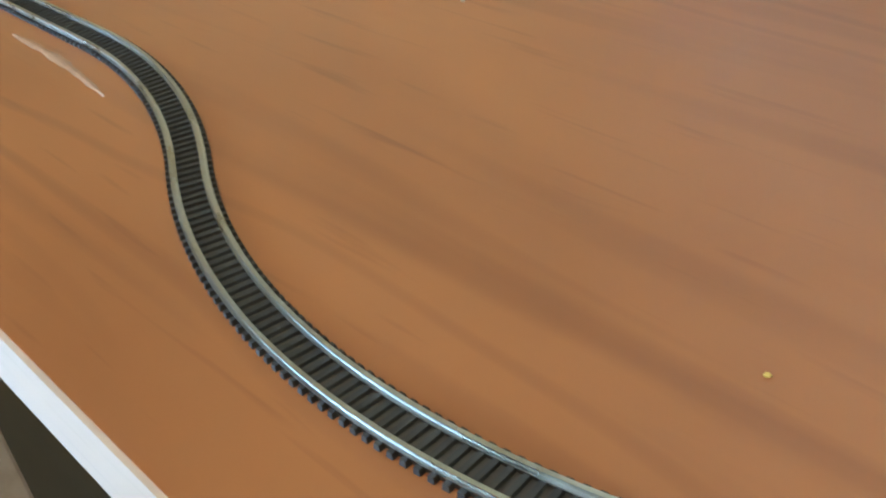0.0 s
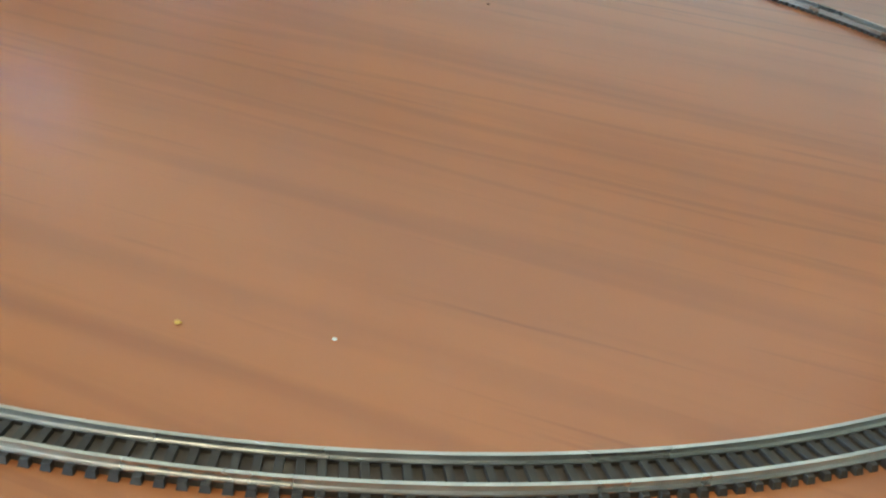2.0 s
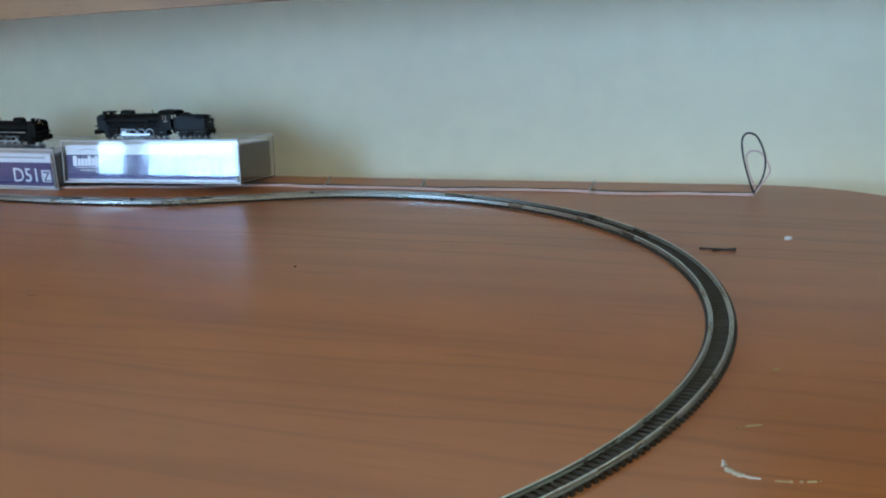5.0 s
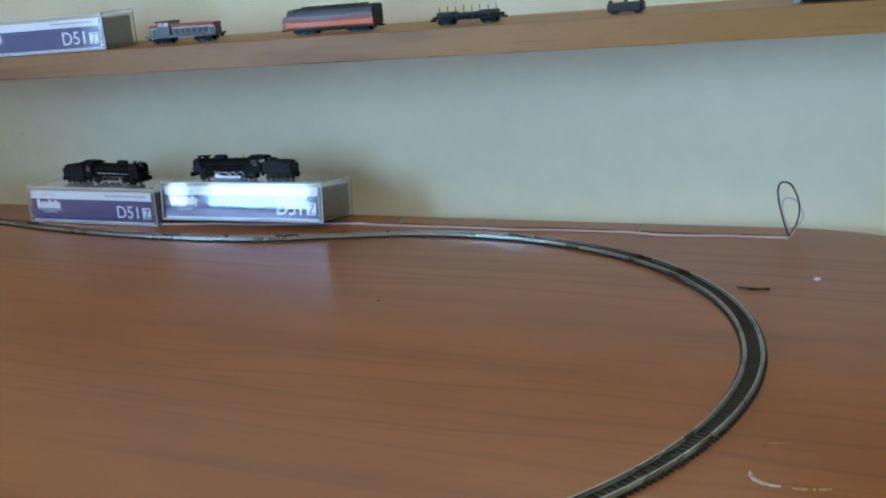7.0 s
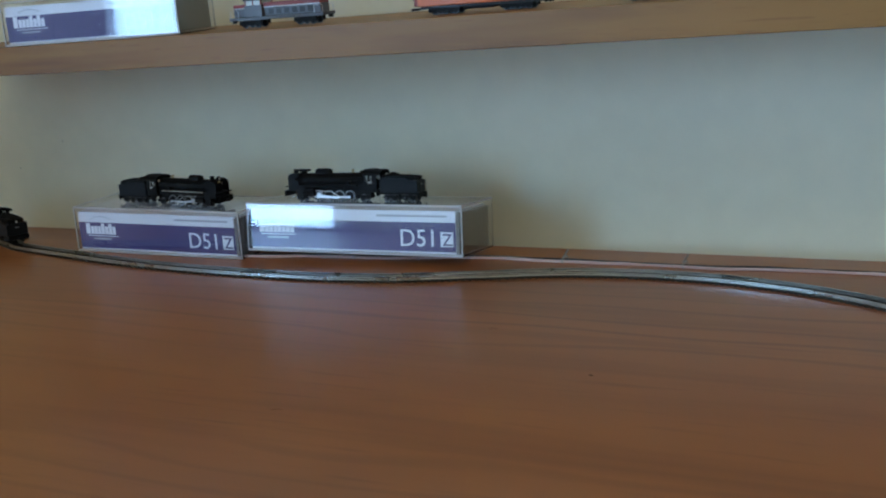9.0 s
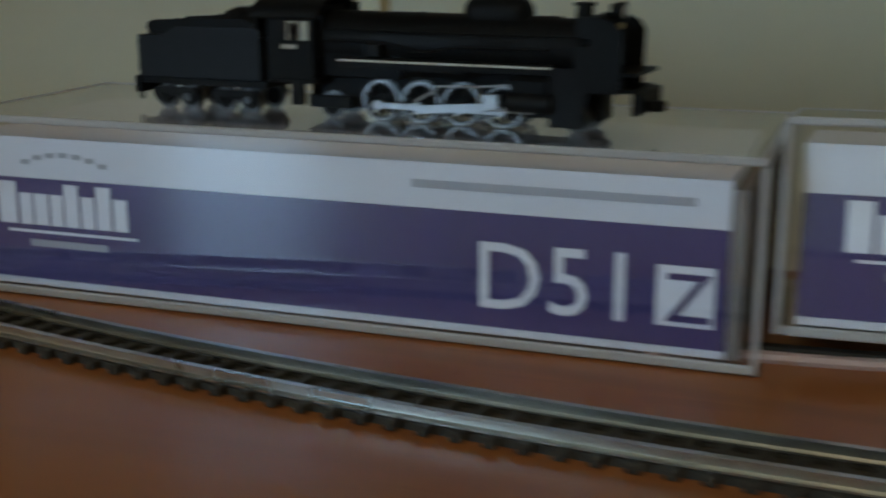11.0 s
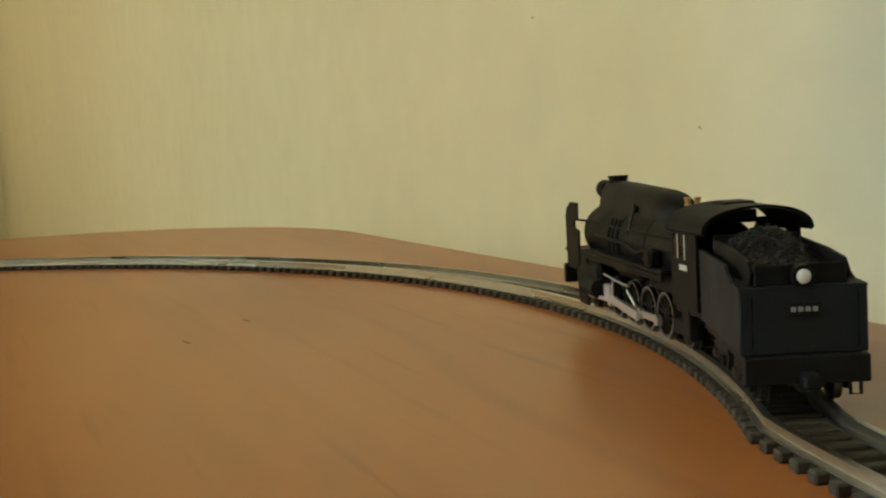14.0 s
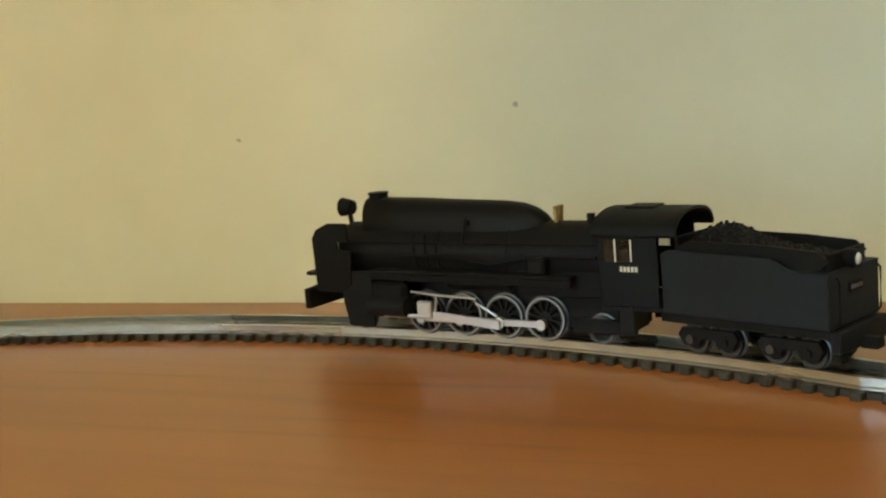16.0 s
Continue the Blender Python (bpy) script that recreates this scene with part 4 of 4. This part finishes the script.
box("skirt", (-30, 33, -5.6, 5.6, 3.0, 4.6), DARKROOF, 0.3, "black skirt")
box("lower_body", (-31, 33, -6.6, 6.6, 4.4, 8.2), ORANGE, 0.5, "bright orange lower body")
box("middle_band", (-31, 33, -6.65, 6.65, 8.2, 10.6), RUST, 0.2, "dark red band")
box("upper_body", (-29, 33, -6.6, 6.6, 10.6, 12.8), MAROON, 0.4, "dark maroon band")
bm = bmesh.new()
add_prism(bm, [(y * MM, z * MM) for y, z in ((-6.6, 12.6), (-6.2, 14.6), (-4.0, 16.2), (4.0, 16.2), (6.2, 14.6), (6.6, 12.6))], "x", -25 * MM, 33 * MM)
roof = part("roof", bm, DARKROOF, e, "dark curved roof")
for k in range(7):
    box("roof_fan", (-20 + k * 7, -15.4 + k * 7, -2.4, 2.4, 16.2, 17.2), DARKROOF, 0.4, "", roof)
bm = bmesh.new()
add_prism(bm, [(x * MM, z * MM) for x, z in ((-25, 12.6), (-25, 16.0), (-28.0, 15.6), (-29.4, 13.2), (-29.4, 12.6))], "y", -5.8 * MM, 5.8 * MM, 0.3 * MM)
part("cab_front", bm, DARKROOF, e)
bm = bmesh.new()
add_prism(bm, [(x * MM, z * MM) for x, z in ((-29, 4.6), (-29, 12.4), (-32.0, 11.6), (-33.6, 9.0), (-33.4, 4.6))], "y", -5.6 * MM, 5.6 * MM, 0.6 * MM)
part("nose", bm, RUST, e)
for s in (-1, 1):
    box("pale_stripe", (-30, 33, s * 6.66 - 0.08, s * 6.70 + 0.05, 10.5, 10.75), GREY, 0.0, "thin pale stripe")
    for xa in (-26, 12):
        box("bogie_side", (xa, xa + 17, s * 4.6 - 0.5, s * 4.6 + 0.5, 1.2, 4.2), FRAME)
    box("coupler", (min(s * 33, s * 37.5), max(s * 33, s * 37.5), -0.8, 0.8, 2.4, 3.6), FRAME)
box("end_diaphragm", (33, 34, -5.2, 5.2, 4.2, 15.6), DARKROOF)
box("fuel_tank", (-7, 9, -4.6, 4.6, 1.8, 4.6), FRAME, 0.5)
shelf_wheels(e, (-23, -17.5, -12, 15, 20.5, 26))

# flat wagon with stakes
e = thing("flat_wagon_model", "small dark flat wagon model with upright stakes on the shelf", "model wagon", ON_SHELF @ pose(0.1115, 0.0, SZ))
box = boxer(e)
box("deck", (-21, 21, -5.6, 5.6, 3.6, 5.4), FRAME)
box("load_block", (-7.0, 7.4, -4.6, 4.6, 5.4, 6.8), DARKROOF, 0.5)
box("centre_sill", (-19, 19, -1.6, 1.6, 2.6, 4.2), FRAME)
for k in range(4):
    for y in (-5.8, 5.8):
        x = -16 + k * 10.6
        bm = bmesh.new()
        add_rod(bm, Vector((x, y, 3.6)) * MM, Vector((x, y, 10.8)) * MM, 0.28 * MM, 6)
        part("stake", bm, DARKSTEEL, e, "thin grey stake")
for x in (-14, 14):
    for y in (-4.2, 4.2):
        box("bogie_side", (x - 4.6, x + 4.6, y - 0.4, y + 0.4, 1.2, 3.2), FRAME)
for s in (-1, 1):
    box("coupler", (min(s * 21, s * 25), max(s * 21, s * 25), -0.8, 0.8, 2.4, 3.8), FRAME)
    box("load_block", (min(s * 8, s * 19), max(s * 8, s * 19), -4.4, 4.4, 5.4, 7.6), DARKROOF, 0.6)
shelf_wheels(e, (-16.6, -11.4, 11.4, 16.6), 1.8)

# loose chassis
e = thing("wagon_chassis_model", "tiny loose black model chassis on the shelf", "model part", ON_SHELF @ pose(0.2085, 0.0, SZ))
box = boxer(e)
box("block", (-10, 10, -4.6, 4.6, 1.0, 6.2), DARKROOF, 0.9)
for x in (-9, 0, 9):
    box("lug", (x - 0.7, x + 0.7, -1.6, 1.6, 6.0, 7.4), FRAME, 0.2)
shelf_wheels(e, (-6.5, 6.5), 1.9)

# dark framed object at the shelf's end
e = thing("dark_cabinet", "dark glazed cabinet with a pale grey edge on the shelf", "cabinet", ON_SHELF @ pose(0.302, -0.014, SZ))
bm = bmesh.new()
add_box(bm, 0.004, 0.20, 0.002, 0.046, 0, 0.16, 0.001)
part("body", bm, material("dark_glass_front", (0.010, 0.012, 0.011), 0.42, vary=0.2, scale=40), e)
for c in ((0, 0.004), (0.20, 0.204)):
    bm = bmesh.new()
    add_box(bm, c[0], c[1], 0, 0.048, 0, 0.162, 0.0006)
    part("side_frame", bm, GREY, e, "pale grey frame")

# ---------------------------------------------------------------- cable and small things on the table
DARKWIRE = material("dark_wire", (0.018, 0.016, 0.015), 0.45, vary=0.2, scale=400)
PINKWIRE = material("pale_pink_wire", (0.62, 0.44, 0.39), 0.45, vary=0.1, scale=400)
CLIP = material("metal_staple", (0.42, 0.40, 0.38), 0.4, 0.8, vary=0.1, scale=500)
HOOK = (0.2955, 0.005)
clips = (-0.060, -0.024, 0.0526, 0.1133, 0.2112)
e = thing("track_cable", "thin dark and pink wires stapled along the table's back edge", "cable")
rnd = random.Random(4)
ctrl = [(-0.136, -0.020, 0.0007)]
for k in range(24):
    x = -0.128 + k * (HOOK[0] + 0.128) / 23
    y = (-0.014 + 0.018 * min(1, max(0, (x + 0.13) / 0.16))) + rnd.uniform(-0.0016, 0.0016)
    ctrl.append((x, y, 0.0007))
ctrl[-1] = (*HOOK, 0.0007)
bm = bmesh.new()
add_tube(bm, smooth_line(ctrl, 5), 0.0010, 8)
part("dark_wire", bm, DARKWIRE, e, "dark insulated wire", True)
ctrl2 = [(x, y - 0.0014 - 0.0012 * math.sin(k * 1.3), 0.0006) for k, (x, y, z) in enumerate(ctrl)]
bm = bmesh.new()
add_tube(bm, smooth_line(ctrl2, 5), 0.00085, 8)
part("pink_wire", bm, PINKWIRE, e, "pale pink insulated wire", True)
for x in clips:
    y = -0.014 + 0.018 * min(1, max(0, (x + 0.13) / 0.16))
    bm = bmesh.new()
    add_tube(bm, smooth_line([(x, y - 0.0042, 0), (x, y - 0.004, 0.002), (x, y, 0.0026), (x, y + 0.003, 0.002), (x, y + 0.0032, 0)], 4), 0.0004, 6)
    part("staple", bm, CLIP, e, "small metal staple")
    bm = bmesh.new()
    add_rod(bm, (x - 0.0012, y, 0.002), (x + 0.0016, y + 0.001, 0.0062), 0.00045, 6)
    part("staple_end", bm, CLIP, e)
# upright loop of wire at the cable's end
for r, mat, dx, top in ((0.00050, DARKWIRE, 0.0, 0.0315), (0.00045, PINKWIRE, 0.0022, 0.0225)):
    h = HOOK
    loop = [(h[0], h[1], 0.0007), (h[0] + 0.0045 + dx, h[1] + 0.002, 0.010), (h[0] + 0.0052 + dx, h[1] + 0.003, top * 0.62), (h[0] + 0.0015 + dx, h[1] + 0.003, top * 0.93),
            (h[0] - 0.0035 + dx, h[1] + 0.002, top), (h[0] - 0.0060 + dx, h[1] + 0.002, top * 0.86), (h[0] - 0.0045 + dx, h[1] + 0.001, top * 0.5), (h[0] - 0.0005 + dx, h[1] + 0.001, 0.0015)]
    bm = bmesh.new()
    add_tube(bm, smooth_line(loop, 7), r, 8)
    part("wire_loop", bm, mat, e, "loose upright loop of wire", True)

e = thing("splinter", "two thin dark splinters crossing on the table", "debris")
for a, b in (((0.2886, -0.0955), (0.3046, -0.0972)), ((0.2945, -0.0985), (0.3044, -0.0955))):
    bm = bmesh.new()
    add_rod(bm, (a[0], a[1], 0.0004), (b[0], b[1], 0.0008), 0.0004, 6)
    part("stick", bm, DARKWIRE, e)


def crumb(name, label, x, y, r, mat, flat=0.5, seed=0):
    bm = bmesh.new()
    bmesh.ops.create_icosphere(bm, subdivisions=2, radius=r)
    q = random.Random(seed)
    for v in bm.verts:
        v.co *= q.uniform(0.75, 1.2)
        v.co.z *= flat
    lo = min(v.co.z for v in bm.verts)
    for v in bm.verts:
        v.co.z -= lo
    ob = new(name, mesh_of(bm, name, mat))
    ob.matrix_world = pose(x, y, 0.0001, 0, 0, seed * 40)
    return tagged(ob, label, "crumb")


YELLOW = material("yellow_speck", (0.62, 0.38, 0.06), 0.5, vary=0.1, scale=900)
crumb("paper_crumb", "small white paper crumb lying on the table", 0.3232, -0.0758, 0.0018, PRINT, 0.4, 1)
crumb("yellow_crumb", "tiny yellow crumb lying on the table", 0.1514, -0.4053, 0.0007, YELLOW, 0.25, 2)
crumb("pale_crumb", "tiny pale crumb lying on the table", 0.1760, -0.3960, 0.0005, PALE, 0.25, 3)
crumb("dark_crumb", "tiny dark crumb lying on the table", 0.118, -0.150, 0.0006, FRAME, 0.4, 4)
crumb("pale_crumb", "tiny pale crumb lying on the table", -0.010, -0.330, 0.0007, PALE, 0.4, 5)

# dried glue: a broken ring and a few smears on the veneer
GLUE = material("dried_white_glue", (0.46, 0.38, 0.29), 0.40, vary=0.15, scale=500, bump=0.2)


def smear(pts, width, label, seed, mat=GLUE, gaps=0.28):
    """A low, uneven ridge of dried glue along a line."""
    q = random.Random(seed)
    line = smooth_line([(x, y, 0) for x, y in pts], 9)
    bm = bmesh.new()
    rows = []
    for i, p in enumerate(line):
        d = (line[min(i + 1, len(line) - 1)] - line[max(i - 1, 0)]).normalized()
        s = Vector((d.y, -d.x, 0))
        t = i / (len(line) - 1)
        w = width * (0.25 + 0.75 * math.sin(math.pi * min(max(t, 0.03), 0.97))) * q.uniform(0.55, 1.25)
        rows.append([bm.verts.new(p + s * w * u + Vector((0, 0, z))) for u, z in ((-1, 0.00005), (-0.5, 0.0003), (0.1, 0.00045), (0.6, 0.00025), (1, 0.00005))])
    for a, b in zip(rows, rows[1:]):
        if q.random() < gaps:
            continue
        for k in range(4):
            bm.faces.new((a[k], a[k + 1], b[k + 1], b[k]))
    bmesh.ops.delete(bm, geom=[v for v in bm.verts if not v.link_faces], context="VERTS")
    ob = new("glue_smear", mesh_of(bm, "glue_smear", mat, True))
    return tagged(ob, label, "stain")


OLDGLUE = material("yellowed_glue", (0.36, 0.24, 0.10), 0.42, vary=0.25, scale=500, bump=0.2)
HAZE = material("whitish_glue_film", (0.40, 0.21, 0.11), 0.45, vary=0.25, scale=300)
smear([(0.3365, -0.2995), (0.3385, -0.3045), (0.343, -0.3075), (0.348, -0.3085)], 0.0013, "whitish dried glue smear on the table", 1, GLUE, 0.12)
smear([(0.350, -0.3085), (0.356, -0.308), (0.363, -0.306)], 0.0007, "thin yellowed glue smear on the table", 2, OLDGLUE)
smear([(0.3365, -0.279), (0.339, -0.276), (0.343, -0.2745)], 0.0009, "thin yellowed glue smear on the table", 3, OLDGLUE, 0.35)
smear([(0.336, -0.232), (0.342, -0.2295)], 0.0007, "faint yellowed glue smear on the table", 4, OLDGLUE, 0.4)
smear([(-0.127, -0.4165), (-0.091, -0.4170), (-0.0534, -0.4205)], 0.0016, "faint whitish glue film beside the track", 5, HAZE, 0.0)
SCRATCH = material("dark_scratch", (0.10, 0.035, 0.015), 0.5, vary=0.2, scale=500)
for k, (x, y, l) in enumerate(((-0.405, -0.050, 0.005), (-0.388, -0.064, 0.004), (0.060, -0.105, 0.004), (0.02, -0.21, 0.005))):
    bm = bmesh.new()
    add_prism(bm, [(-l / 2, 0), (-l / 6, -0.00012), (l / 5, -0.00016), (l / 2, 0.00004), (l / 4, 0.00012), (-l / 5, 0.00008)], "z", 0.00002, 0.0001)
    ob = new("scratch", mesh_of(bm, "scratch", SCRATCH))
    ob.matrix_world = pose(x, y, 0, 0, 0, 6 + 3 * k)
    tagged(ob, "thin dark scratch in the table veneer", "scratch")

# small scuffs on the wall
SCUFF = material("wall_scuff", (0.50, 0.45, 0.34), 0.8, vary=0.2, scale=500)
for k, (x, z, w, t, a) in enumerate(((-0.430, 0.075, 0.0009, 0.0005, 20), (-0.350, 0.034, 0.0007, 0.0005, 60), (-0.412, 0.030, 0.0007, 0.0003, 30), (-0.310, 0.052, 0.0009, 0.0004, 75), (-0.490, 0.062, 0.0007, 0.0004, 10))):
    bm = bmesh.new()
    add_prism(bm, [(w * math.cos(j * math.tau / 9) * (0.8 + 0.3 * math.sin(j * 2.3 + k)), t * math.sin(j * math.tau / 9)) for j in range(9)], "y", -0.00015, 0)
    ob = new("wall_scuff", mesh_of(bm, "wall_scuff", SCUFF))
    ob.matrix_world = pose(x, yw - 0.0001, z, 0, a, 0)
    tagged(ob, "small grey scuff on the cream wall", "stain")

# ---------------------------------------------------------------- sleepers, last
bm = bmesh.new()
add_box(bm, -0.0008, 0.0008, -0.0056, 0.0056, 0, SLEEPER_H, 0.0002)
sleeper_mesh = mesh_of(bm, "sleeper", SLEEPER)
PITCH = 30                                   # tenths of a millimetre along the line
first = [i for i in range(0, NL * 10, PITCH)]
placed, rest = 0, bmesh.new()
for i in sorted(first, key=lambda i: -LINE[int(i / 10) % NL][1]):
    p, d = line_at(int(i / 10))
    m = Matrix.Translation(p) @ Matrix.Rotation(math.atan2(d.y, d.x), 4, "Z")
    if placed < 300:
        ob = new("sleeper", sleeper_mesh)
        ob.parent, ob.matrix_basis = track, m
        placed += 1
    else:
        q = [rest.verts.new(m @ Vector(c)) for c in ((-.0008, -.0056, 0), (.0008, -.0056, 0), (.0008, .0056, 0), (-.0008, .0056, 0), (-.0006, -.0054, SLEEPER_H), (.0006, -.0054, SLEEPER_H), (.0006, .0054, SLEEPER_H), (-.0006, .0054, SLEEPER_H))]
        for f in ((4, 5, 6, 7), (0, 1, 5, 4), (1, 2, 6, 5), (2, 3, 7, 6), (3, 0, 4, 7)):
            rest.faces.new([q[k] for k in f])
far = part("sleeper", rest, SLEEPER, track)
far["kind"] = "stuff"
